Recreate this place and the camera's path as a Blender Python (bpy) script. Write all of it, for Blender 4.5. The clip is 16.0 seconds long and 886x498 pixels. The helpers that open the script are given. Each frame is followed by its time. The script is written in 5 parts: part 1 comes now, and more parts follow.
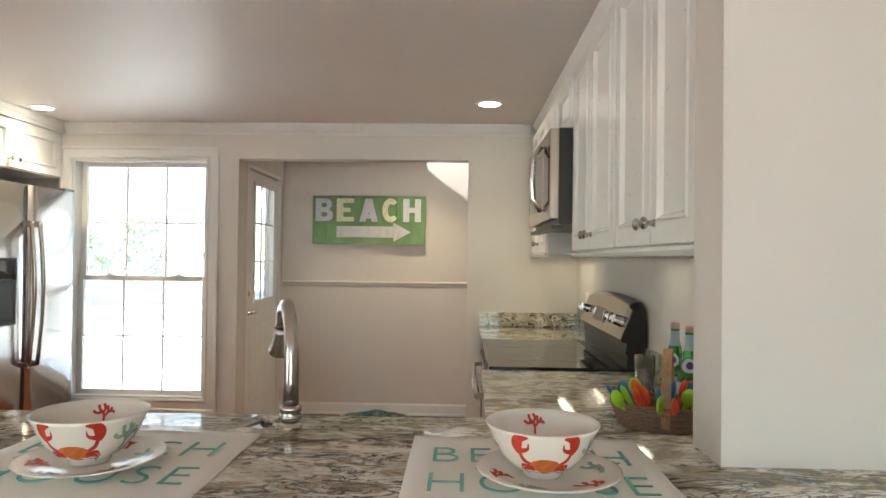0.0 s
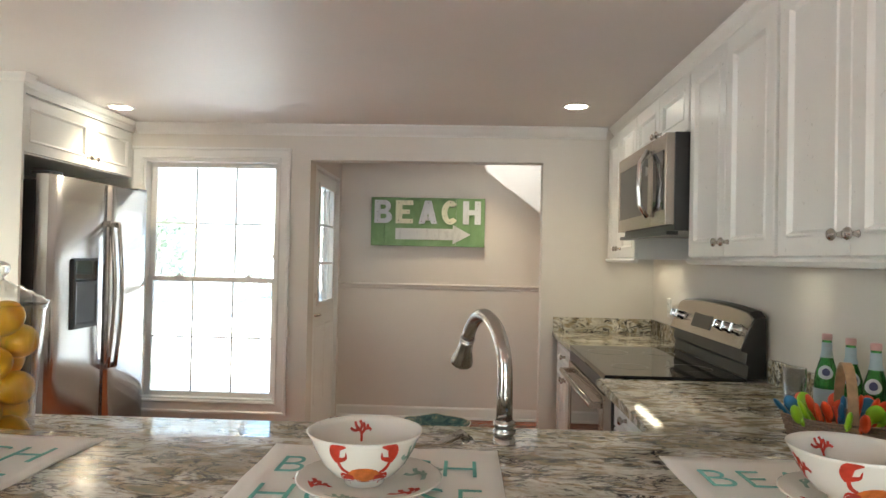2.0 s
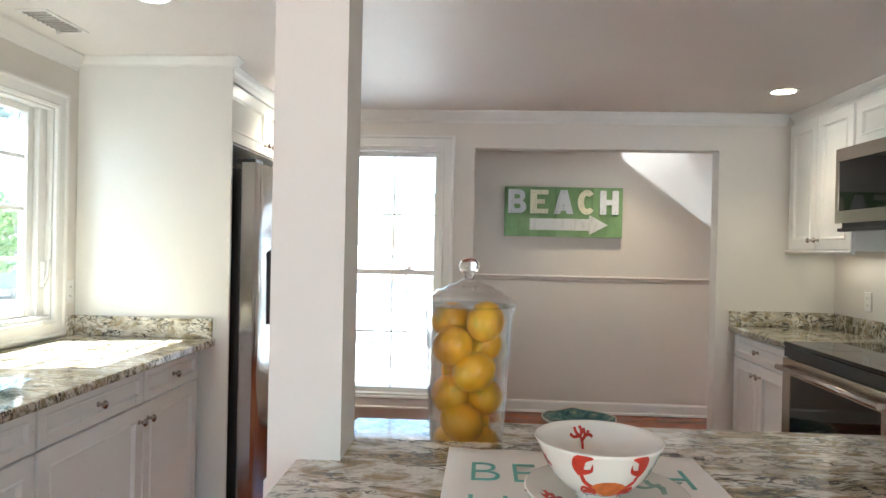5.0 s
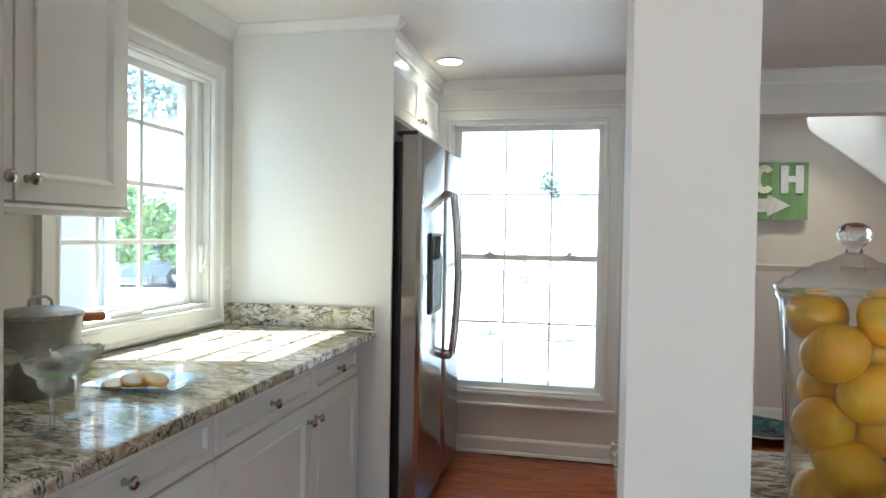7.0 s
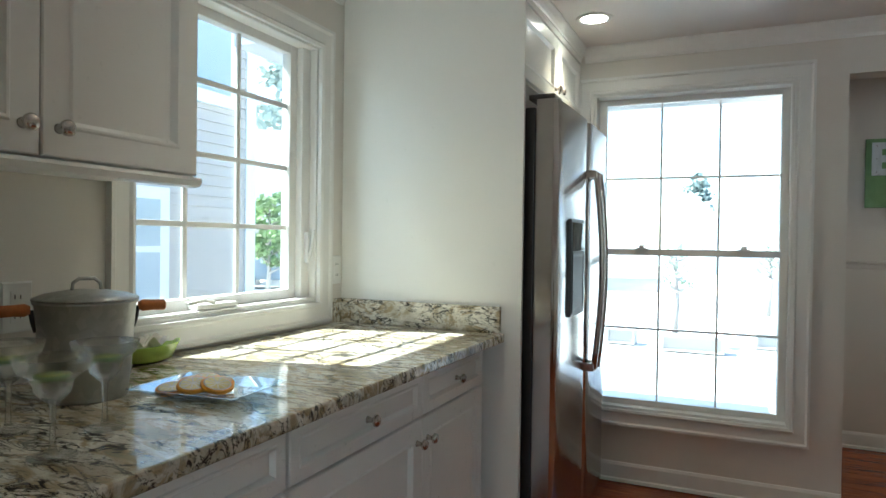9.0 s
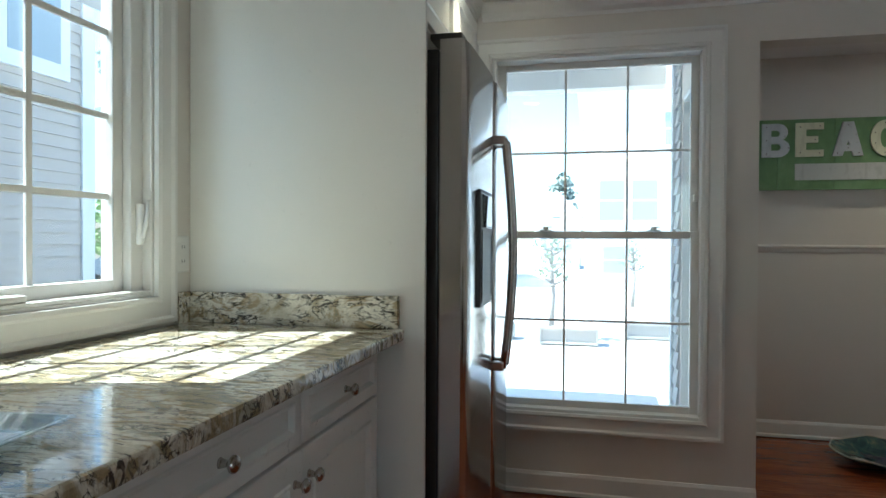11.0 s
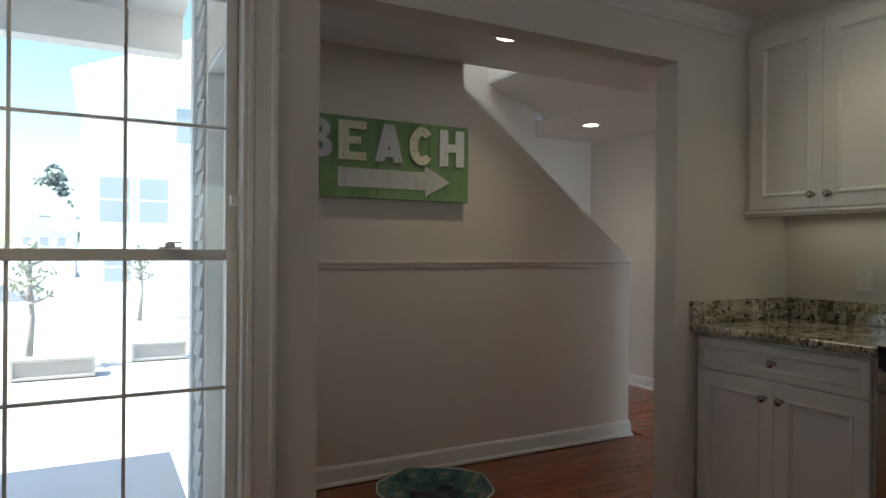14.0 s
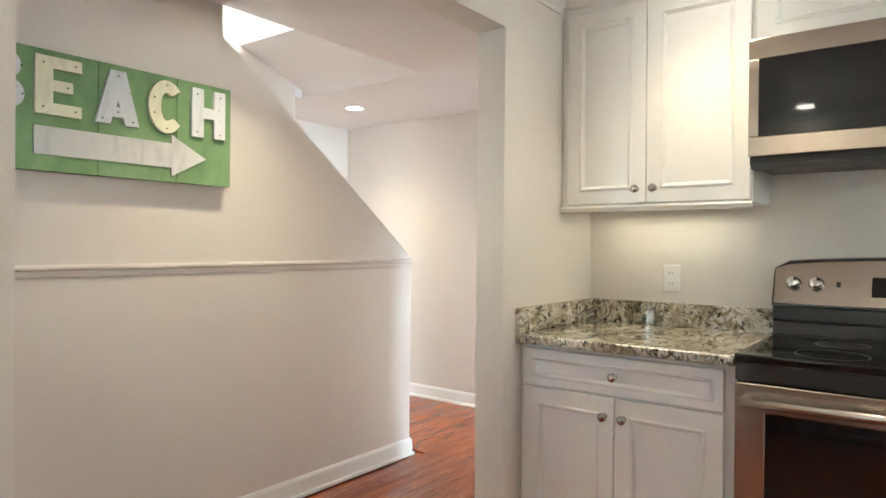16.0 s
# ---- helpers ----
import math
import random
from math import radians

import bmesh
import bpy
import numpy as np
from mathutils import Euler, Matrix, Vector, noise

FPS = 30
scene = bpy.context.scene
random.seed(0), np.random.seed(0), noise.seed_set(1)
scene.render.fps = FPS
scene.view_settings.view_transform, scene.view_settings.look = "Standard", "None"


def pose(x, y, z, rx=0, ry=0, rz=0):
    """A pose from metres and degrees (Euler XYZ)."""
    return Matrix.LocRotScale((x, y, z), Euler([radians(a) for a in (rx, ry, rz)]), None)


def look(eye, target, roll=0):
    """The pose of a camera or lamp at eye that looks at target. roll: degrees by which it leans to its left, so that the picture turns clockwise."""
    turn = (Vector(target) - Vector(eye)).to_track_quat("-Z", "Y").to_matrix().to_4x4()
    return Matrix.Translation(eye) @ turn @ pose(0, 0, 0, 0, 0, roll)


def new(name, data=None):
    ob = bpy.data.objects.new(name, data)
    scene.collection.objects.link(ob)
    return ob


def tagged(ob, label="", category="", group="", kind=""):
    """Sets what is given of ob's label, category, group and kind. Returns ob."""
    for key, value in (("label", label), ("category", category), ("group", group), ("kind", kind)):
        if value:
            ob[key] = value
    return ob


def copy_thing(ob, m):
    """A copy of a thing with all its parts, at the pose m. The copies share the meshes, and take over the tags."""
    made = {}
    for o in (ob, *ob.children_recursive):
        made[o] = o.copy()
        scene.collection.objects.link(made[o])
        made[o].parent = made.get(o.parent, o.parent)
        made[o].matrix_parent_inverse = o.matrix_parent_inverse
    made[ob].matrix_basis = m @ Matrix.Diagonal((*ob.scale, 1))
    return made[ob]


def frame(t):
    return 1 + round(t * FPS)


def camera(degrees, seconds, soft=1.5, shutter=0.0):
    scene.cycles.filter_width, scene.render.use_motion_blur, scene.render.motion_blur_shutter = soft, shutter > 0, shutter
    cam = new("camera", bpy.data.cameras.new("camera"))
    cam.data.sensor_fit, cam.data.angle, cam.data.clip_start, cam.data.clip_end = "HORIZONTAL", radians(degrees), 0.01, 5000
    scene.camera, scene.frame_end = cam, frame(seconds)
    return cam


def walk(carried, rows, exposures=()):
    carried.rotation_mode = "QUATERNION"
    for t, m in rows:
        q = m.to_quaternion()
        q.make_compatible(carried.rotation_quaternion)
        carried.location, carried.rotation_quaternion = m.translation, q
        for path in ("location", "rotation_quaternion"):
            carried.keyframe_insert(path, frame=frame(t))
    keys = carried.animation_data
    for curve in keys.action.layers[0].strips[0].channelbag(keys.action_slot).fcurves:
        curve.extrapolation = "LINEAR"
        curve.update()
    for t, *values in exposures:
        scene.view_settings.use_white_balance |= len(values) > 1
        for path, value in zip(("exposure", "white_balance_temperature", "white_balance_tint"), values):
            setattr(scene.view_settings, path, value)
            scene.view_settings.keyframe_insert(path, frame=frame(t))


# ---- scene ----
cam = camera(68.5, 16.0)

PATH = [
    (0, (0.713, 0.138, 1.381), (0.654, 2.137, 1.407), 0.7),
    (0.5, (0.656, 0.145, 1.381), (0.59, 2.144, 1.41), 0.9),
    (1, (0.558, 0.162, 1.38), (0.49, 2.16, 1.412), 1.1),
    (1.5, (0.433, 0.171, 1.39), (0.356, 2.17, 1.419), 1.2),
    (2, (0.266, 0.173, 1.394), (0.183, 2.171, 1.421), 1.2),
    (2.5, (0.097, 0.183, 1.388), (-0.001, 2.18, 1.416), 1.1),
    (3, (-0.072, 0.2, 1.384), (-0.181, 2.196, 1.408), 0.7),
    (3.5, (-0.274, 0.224, 1.389), (-0.37, 2.222, 1.404), 0.7),
    (4, (-0.448, 0.232, 1.383), (-0.555, 2.229, 1.4), 1.2),
    (4.2, (-0.524, 0.233, 1.389), (-0.629, 2.23, 1.4), 1.3),
    (6.3, (-1.113, 0.439, 1.366), (-1.304, 2.43, 1.34), 0.2),
    (6.5, (-1.141, 0.486, 1.358), (-1.383, 2.472, 1.325), 0.3),
    (7, (-1.196, 0.62, 1.337), (-1.615, 2.575, 1.296), 0.9),
    (7.5, (-1.264, 0.77, 1.31), (-1.853, 2.681, 1.276), 1.3),
    (8, (-1.3, 0.919, 1.288), (-2.054, 2.771, 1.262), 1.4),
    (8.2, (-1.297, 0.954, 1.29), (-2.113, 2.779, 1.262), 1.1),
    (10.3, (-1.42, 1.357, 1.17), (-2.199, 3.199, 1.161), -0.6),
    (10.5, (-1.455, 1.404, 1.169), (-2.15, 3.279, 1.154), -0.3),
    (11, (-1.536, 1.531, 1.175), (-1.988, 3.479, 1.151), 0.3),
    (11.5, (-1.608, 1.686, 1.172), (-1.797, 3.677, 1.162), 0.6),
    (12, (-1.608, 1.856, 1.184), (-1.55, 3.855, 1.189), 0.8),
    (12.5, (-1.601, 2.028, 1.203), (-1.259, 3.999, 1.212), 1.1),
    (13, (-1.6, 2.204, 1.222), (-0.999, 4.111, 1.226), 1.2),
    (13.5, (-1.549, 2.385, 1.231), (-0.759, 4.223, 1.237), 1.2),
    (14, (-1.463, 2.596, 1.236), (-0.52, 4.36, 1.232), 0.5),
    (14.5, (-1.36, 2.822, 1.244), (-0.266, 4.497, 1.225), 0.5),
    (15, (-1.327, 3.027, 1.246), (-0.06, 4.574, 1.222), 0.7),
    (15.5, (-1.29, 3.204, 1.24), (0.147, 4.595, 1.225), 0.8),
    (16, (-1.285, 3.324, 1.245), (0.303, 4.539, 1.235), 0.5),
]

EXPOSURES = [(0.0, 3.15, 6500, 2), (4.0, 3.15, 6150, 2), (6.5, 3.0, 5650, -1), (7.5, 2.5, 5600, -4), (8.2, 2.36, 5750, -5), (10.5, 1.82, 5520, -6), (12.5, 1.72, 5900, -2), (13.0, 1.65, 6000, -1), (13.5, 1.45, 6100, 0), (14.5, 1.25, 6400, 3), (15.0, 2.12, 6700, 4), (16.0, 3.55, 6200, 1)]
walk(cam, [(t, look(eye, target, roll)) for t, eye, target, roll in PATH], EXPOSURES)

# ---- world, sun, lamps ----
world = bpy.data.worlds.new("world")
scene.world = world
world.use_nodes = True
wn, wl = world.node_tree.nodes, world.node_tree.links
sky = wn.new("ShaderNodeTexSky")
sky.sky_type = "NISHITA"
sky.sun_disc = False
sky.sun_elevation = radians(54)
sky.sun_rotation = radians(255)
wn["Background"].inputs[1].default_value = 0.15
wl.new(sky.outputs[0], wn["Background"].inputs[0])

sun = new("sun", bpy.data.lights.new("sun", "SUN"))
sun.data.energy, sun.data.angle, sun.data.color = 5.0, radians(0.5), (1.0, 0.96, 0.9)
sun.matrix_world = look((-10, -2.7, 14.3), (0, 0, 0))


def area(name, eye, target, w, h, watts, color=(0.93, 0.97, 1.0)):
    lamp = new(name, bpy.data.lights.new(name, "AREA"))
    lamp.data.shape, lamp.data.size, lamp.data.size_y = "RECTANGLE", w, h
    lamp.data.energy, lamp.data.color = watts, color
    lamp.matrix_world = look(eye, target)
    return lamp


# Added lamp for the hall's cool daylight; no window is built behind it.
area("added_hall_daylight", (2.2, 1.75, 1.4), (2.3, 5, 1.2), 1.0, 1.4, 20, (0.72, 0.86, 1.0))
area("skylight_stairwell", (0.4, 6.4, 4.5), (0.4, 6.4, 0), 1.3, 0.7, 14, (0.78, 0.88, 1.0))
area("skylight_dining_window", (-2.93, -1.2, 1.4), (0, -0.6, 1.2), 1.5, 1.5, 2)
area("skylight_dining_rear", (0.8, -3.13, 1.4), (0.5, 0, 1.2), 2.2, 1.6, 0.8)


def downlight(name, x, y, watts):
    lamp = new(name, bpy.data.lights.new(name, "SPOT"))
    lamp.data.energy, lamp.data.color = watts, (1.0, 0.80, 0.57)
    lamp.data.spot_size, lamp.data.spot_blend, lamp.data.shadow_soft_size = radians(118), 0.85, 0.05
    lamp.matrix_world = look((x, y, CEIL - 0.03), (x, y, 0))


CEIL = 2.29
DOWNLIGHTS = [(-1.92, 4.12), (0.865, 3.965), (2.24, 6.88), (0.345, 5.30), (-2.03, 2.60)]
DOWN_WATTS = [4.2, 2.3, 4.2, 4.0, 2.2]
for (x, y), watts in zip(DOWNLIGHTS, DOWN_WATTS):
    downlight("downlight_lamp", x, y, watts)
for y, watts, span in ((1.9, 0.02, 0.14), (2.55, 0.02, 0.14), (4.25, 0.075, 0.5)):
    area("cabinet_lamp", (1.38, y, 1.385), (1.38, y, 0), 0.05, span, watts, (1.0, 0.85, 0.65))

# ---- materials ----


def nodes_of(name):
    m = bpy.data.materials.new(name)
    m.use_nodes = True
    n, l = m.node_tree.nodes, m.node_tree.links
    return m, n, l, n["Principled BSDF"]


def ramp(n, l, src, stops, mode="LINEAR"):
    r = n.new("ShaderNodeValToRGB")
    r.color_ramp.interpolation = mode
    els = r.color_ramp.elements
    while len(els) < len(stops):
        els.new(0.5)
    for e, (p, c) in zip(els, stops):
        e.position, e.color = p, (*c, 1)
    l.new(src, r.inputs[0])
    return r.outputs[0]


def noise_tex(n, l, scale, detail=4, rough=0.55, distort=0.0, stretch=(1, 1, 1), dim=None):
    co, mp = n.new("ShaderNodeNewGeometry") if dim else n.new("ShaderNodeTexCoord"), n.new("ShaderNodeMapping")
    l.new(co.outputs["Position"] if dim else co.outputs["Object"], mp.inputs[0])
    mp.inputs["Scale"].default_value = stretch
    t = n.new("ShaderNodeTexNoise")
    t.inputs["Scale"].default_value, t.inputs["Detail"].default_value = scale, detail
    t.inputs["Roughness"].default_value, t.inputs["Distortion"].default_value = rough, distort
    l.new(mp.outputs[0], t.inputs["Vector"])
    return t.outputs["Fac"]


def mixed(n, l, fac, a, b, mode="MIX"):
    m = n.new("ShaderNodeMix")
    m.data_type, m.blend_type = "RGBA", mode
    for sock, v in ((m.inputs[0], fac), (m.inputs[6], a), (m.inputs[7], b)):
        if isinstance(v, (int, float)):
            sock.default_value = v
        elif isinstance(v, tuple):
            sock.default_value = (*v, 1)
        else:
            l.new(v, sock)
    return m.outputs[2]


def bump(n, l, b, height, strength, dist=0.002):
    k = n.new("ShaderNodeBump")
    k.inputs["Strength"].default_value, k.inputs["Distance"].default_value = strength, dist
    l.new(height, k.inputs["Height"])
    l.new(k.outputs[0], b.inputs["Normal"])


def painted(name, color, rough=0.5, grain=60, depth=0.08, vary=0.05, coat=0.0):
    m, n, l, b = nodes_of(name)
    big = noise_tex(n, l, 1.3, 3, dim=True)
    dark = tuple(c * (1 - vary) for c in color)
    l.new(ramp(n, l, big, [(0.3, dark), (0.7, color)]), b.inputs["Base Color"])
    fine = noise_tex(n, l, grain, 3, dim=True)
    l.new(ramp(n, l, fine, [(0.3, (rough * 0.85,) * 3), (0.7, (min(1, rough * 1.12),) * 3)]), b.inputs["Roughness"])
    bump(n, l, b, fine, depth)
    b.inputs["Coat Weight"].default_value = coat
    return m


def metal(name, color, rough=0.3, brushed=(1, 1, 1), depth=0.03, aniso=0.0):
    m, n, l, b = nodes_of(name)
    f = noise_tex(n, l, 90, 4, stretch=brushed)
    b.inputs["Metallic"].default_value = 1.0
    l.new(ramp(n, l, f, [(0.3, tuple(c * 0.95 for c in color)), (0.7, color)]), b.inputs["Base Color"])
    l.new(ramp(n, l, f, [(0.3, (rough * 0.92,) * 3), (0.7, (rough * 1.08,) * 3)]), b.inputs["Roughness"])
    b.inputs["Anisotropic"].default_value = aniso
    bump(n, l, b, f, depth, 0.0005)
    return m


def glass(name, color=(1, 1, 1), rough=0.0, ior=1.45):
    m, n, l, b = nodes_of(name)
    b.inputs["Base Color"].default_value = (*color, 1)
    b.inputs["Roughness"].default_value, b.inputs["IOR"].default_value = rough, ior
    b.inputs["Transmission Weight"].default_value = 1.0
    return m


def clear(name, tint=(0.985, 0.995, 0.99), ior=1.45, rough=0.0, power=3.2):
    """Thin clear glass: light passes straight through, and the surface gleams by its Fresnel share."""
    m, n, l, b = nodes_of(name)
    n.remove(b)
    mix, tr, gl, lw, pw, ad = (n.new("ShaderNode" + k) for k in ("MixShader", "BsdfTransparent", "BsdfGlossy", "LayerWeight", "Math", "Math"))
    tr.inputs[0].default_value = (*tint, 1)
    gl.inputs["Roughness"].default_value = rough
    low = ((ior - 1) / (ior + 1)) ** 2
    pw.operation, ad.operation = "POWER", "MULTIPLY_ADD"
    lw.inputs[0].default_value = 0.5
    l.new(lw.outputs["Facing"], pw.inputs[0])
    pw.inputs[1].default_value = power
    l.new(pw.outputs[0], ad.inputs[0])
    ad.inputs[1].default_value, ad.inputs[2].default_value = 0.9 - low, low
    l.new(ad.outputs[0], mix.inputs[0])
    l.new(tr.outputs[0], mix.inputs[1])
    l.new(gl.outputs[0], mix.inputs[2])
    l.new(mix.outputs[0], n["Material Output"].inputs[0])
    return m


def blown(name, share, tint=(0.97, 0.98, 0.98)):
    """Blown glass: part of the light is bent, the rest passes straight through."""
    m, n, l, b = nodes_of(name)
    b.inputs["Base Color"].default_value = (*tint, 1)
    b.inputs["Roughness"].default_value, b.inputs["IOR"].default_value = 0.0, 1.45
    b.inputs["Transmission Weight"].default_value = 1.0
    mix, tr = n.new("ShaderNodeMixShader"), n.new("ShaderNodeBsdfTransparent")
    tr.inputs[0].default_value = (*tint, 1)
    mix.inputs[0].default_value = share
    l.new(tr.outputs[0], mix.inputs[1])
    l.new(b.outputs[0], mix.inputs[2])
    l.new(mix.outputs[0], n["Material Output"].inputs[0])
    return m


def plain(name, color, rough=0.5, metallic=0.0, vary=0.08, scale=25):
    m, n, l, b = nodes_of(name)
    f = noise_tex(n, l, scale, 3)
    l.new(ramp(n, l, f, [(0.3, tuple(c * (1 - vary) for c in color)), (0.7, color)]), b.inputs["Base Color"])
    b.inputs["Roughness"].default_value, b.inputs["Metallic"].default_value = rough, metallic
    return m


def granite(name, base, light, tan, dark):
    m, n, l, b = nodes_of(name)
    broad = noise_tex(n, l, 3.2, 4, 0.6, 1.2, (1, 1.5, 1), dim=True)
    isle = noise_tex(n, l, 8.5, 5, 0.6, 1.6, (0.8, 1.7, 1.4), dim=True)
    vein = noise_tex(n, l, 9, 5, 0.62, 2.2, (0.7, 1.9, 1.6), dim=True)
    vein2 = noise_tex(n, l, 24, 4, 0.62, 1.2, (0.7, 1.8, 1.4), dim=True)
    patch = noise_tex(n, l, 5, 3, 0.6, 1.2, (0.8, 1.6, 1), dim=True)
    fine = noise_tex(n, l, 150, 3, 0.65, 0.2, dim=True)
    grey = (0.25, 0.245, 0.17)
    c = ramp(n, l, isle, [(0.34, grey), (0.42, tan), (0.47, base), (0.515, light), (0.58, light), (0.64, base), (0.72, tan)])
    c = mixed(n, l, ramp(n, l, broad, [(0.46, (0, 0, 0)), (0.62, (0.7, 0.7, 0.7))]), c, mixed(n, l, vein2, tan, grey))
    ridge = ramp(n, l, vein, [(0.45, (0, 0, 0)), (0.475, (1, 1, 1)), (0.495, (1, 1, 1)), (0.52, (0, 0, 0))])
    spots = ramp(n, l, vein2, [(0.37, (1, 1, 1)), (0.43, (0, 0, 0))])
    on = ramp(n, l, patch, [(0.42, (0.05, 0.05, 0.05)), (0.54, (1, 1, 1))])
    c = mixed(n, l, mixed(n, l, 1.0, ridge, on, "MULTIPLY"), c, dark)
    c = mixed(n, l, mixed(n, l, 1.0, spots, ramp(n, l, patch, [(0.38, (0.2, 0.2, 0.2)), (0.5, (1, 1, 1))]), "MULTIPLY"), c, dark)
    c = mixed(n, l, 0.35, c, ramp(n, l, fine, [(0.32, (0.5, 0.48, 0.44)), (0.6, (1, 1, 1))]), "MULTIPLY")
    l.new(c, b.inputs["Base Color"])
    b.inputs["Roughness"].default_value = 0.06
    b.inputs["IOR"].default_value = 1.55
    return m


def wood_floor(name):
    m, n, l, b = nodes_of(name)
    info = n.new("ShaderNodeObjectInfo")
    grain = noise_tex(n, l, 9, 6, 0.6, 0.6, (0.6, 7, 7), dim=True)
    pores = noise_tex(n, l, 60, 3, 0.6, 0.0, (0.5, 9, 9), dim=True)
    c = ramp(n, l, grain, [(0.3, (0.20, 0.045, 0.014)), (0.52, (0.34, 0.088, 0.028)), (0.72, (0.46, 0.15, 0.05))])
    c = mixed(n, l, 0.55, c, ramp(n, l, info.outputs["Random"], [(0, (0.6, 0.52, 0.5)), (0.5, (0.9, 0.85, 0.8)), (1, (1, 1, 1))]), "MULTIPLY")
    c = mixed(n, l, 0.3, c, ramp(n, l, pores, [(0.35, (0.3, 0.2, 0.2)), (0.6, (1, 1, 1))]), "MULTIPLY")
    l.new(c, b.inputs["Base Color"])
    b.inputs["Roughness"].default_value = 0.2
    bump(n, l, b, pores, 0.05, 0.001)
    return m


WALL = painted("wall_paint", (0.72, 0.68, 0.62), 0.6, 90, 0.06)
HALLWALL = painted("hall_wall_paint", (0.70, 0.64, 0.58), 0.6, 90, 0.06)
WHITE = painted("trim_paint", (0.80, 0.79, 0.76), 0.35, 70, 0.04)
CAB = painted("cabinet_paint", (0.84, 0.83, 0.79), 0.32, 50, 0.05, 0.03)
CEILM = painted("ceiling_paint", (0.78, 0.74, 0.70), 0.52, 120, 0.05)
GRANITE = granite("granite", (0.60, 0.54, 0.42), (0.82, 0.785, 0.68), (0.43, 0.335, 0.20), (0.035, 0.034, 0.030))
STEEL = metal("brushed_steel", (0.60, 0.58, 0.56), 0.2, (60, 60, 0.4), 0.004)
STEEL_H = metal("brushed_steel_flat", (0.50, 0.44, 0.38), 0.26, (0.4, 60, 60), 0.004)
NICKEL = metal("brushed_nickel", (0.50, 0.46, 0.42), 0.22)
CHROME = metal("polished_chrome", (0.8, 0.8, 0.8), 0.08)
DARK = plain("dark_plastic", (0.025, 0.023, 0.022), 0.35)
BLACKGLASS = plain("black_glass", (0.012, 0.012, 0.013), 0.04)
FLOOR = wood_floor("cherry_floor")
PANE = clear("window_glass", (0.99, 1, 1), 1.45)
LIDGLASS = clear("lid_glass", (0.975, 0.985, 0.98), 1.8, 0.0, 2.0)
GLASS = clear("clear_glass", (0.86, 0.88, 0.88), 1.9, 0.0, 1.6)
JARGLASS = clear("jar_glass", (0.99, 0.995, 0.992), 1.55, 0.0, 2.6)
SOLIDGLASS = glass("solid_glass", (1, 1, 1), 0.0, 1.35)

# ---- mesh helpers ----


def part(name, bm, material, parent=None, label="", smooth=False, loc=None):
    me = bpy.data.meshes.new(name)
    bmesh.ops.recalc_face_normals(bm, faces=bm.faces)
    if smooth:
        for f in bm.faces:
            f.smooth = True
    bm.to_mesh(me)
    bm.free()
    for m in material if isinstance(material, (list, tuple)) else (material,):
        me.materials.append(m)
    ob = new(name, me)
    if parent is not None:
        ob.parent = parent
    if loc is not None:
        ob.location = loc
    if label:
        tagged(ob, label)
    return ob


def empty(name, m, label, category, group="", kind=""):
    e = new(name)
    e.empty_display_size = 0.05
    e.matrix_basis = m
    return tagged(e, label, category, group, kind)


def box(bm, x0, x1, y0, y1, z0, z1, bevel=0.0, mat=0):
    r = bmesh.ops.create_cube(bm, size=1.0)
    vs = r["verts"]
    for v in vs:
        v.co = ((x0 + x1) / 2 + v.co.x * (x1 - x0), (y0 + y1) / 2 + v.co.y * (y1 - y0), (z0 + z1) / 2 + v.co.z * (z1 - z0))
    fs = {f for v in vs for f in v.link_faces}
    for f in fs:
        f.material_index = mat
    if bevel:
        es = {e for v in vs for e in v.link_edges}
        bmesh.ops.bevel(bm, geom=list(es), offset=bevel, segments=2, affect="EDGES", profile=0.6)
    return vs


def boxed(x0, x1, y0, y1, z0, z1, bevel=0.0):
    bm = bmesh.new()
    box(bm, x0, x1, y0, y1, z0, z1, bevel)
    return bm


def lathe(bm, profile, seg=24, cx=0, cy=0, cz=0, axis="Z", caps=True, mat=0):
    rings = []
    for r, z in profile:
        ring = []
        for i in range(seg):
            a = 2 * math.pi * i / seg
            p = (r * math.cos(a), r * math.sin(a), z)
            if axis == "Y":
                p = (p[0], p[2], p[1])
            elif axis == "X":
                p = (p[2], p[0], p[1])
            ring.append(bm.verts.new((cx + p[0], cy + p[1], cz + p[2])))
        rings.append(ring)
    for a, b in zip(rings, rings[1:]):
        for i in range(seg):
            f = bm.faces.new((a[i], a[(i + 1) % seg], b[(i + 1) % seg], b[i]))
            f.smooth, f.material_index = True, mat
    if caps:
        for ring in (rings[0], rings[-1]):
            f = bm.faces.new(ring)
            f.material_index = mat
    return bm


def tube(bm, pts, radius, seg=12, mat=0):
    """A round bar along points; radius a number or one for each point."""
    pts = [Vector(p) for p in pts]
    rad = radius if isinstance(radius, (list, tuple)) else [radius] * len(pts)
    rings, side = [], None
    for i, p in enumerate(pts):
        d = (pts[min(i + 1, len(pts) - 1)] - pts[max(i - 1, 0)]).normalized()
        if side is None:
            side = d.orthogonal().normalized()
        side = (side - d * side.dot(d)).normalized()
        up = d.cross(side)
        rings.append([bm.verts.new(p + (side * math.cos(2 * math.pi * k / seg) + up * math.sin(2 * math.pi * k / seg)) * rad[i]) for k in range(seg)])
    for a, b in zip(rings, rings[1:]):
        for k in range(seg):
            f = bm.faces.new((a[k], a[(k + 1) % seg], b[(k + 1) % seg], b[k]))
            f.smooth, f.material_index = True, mat
    for r in (rings[0], rings[-1]):
        bm.faces.new(r).material_index = mat
    return bm


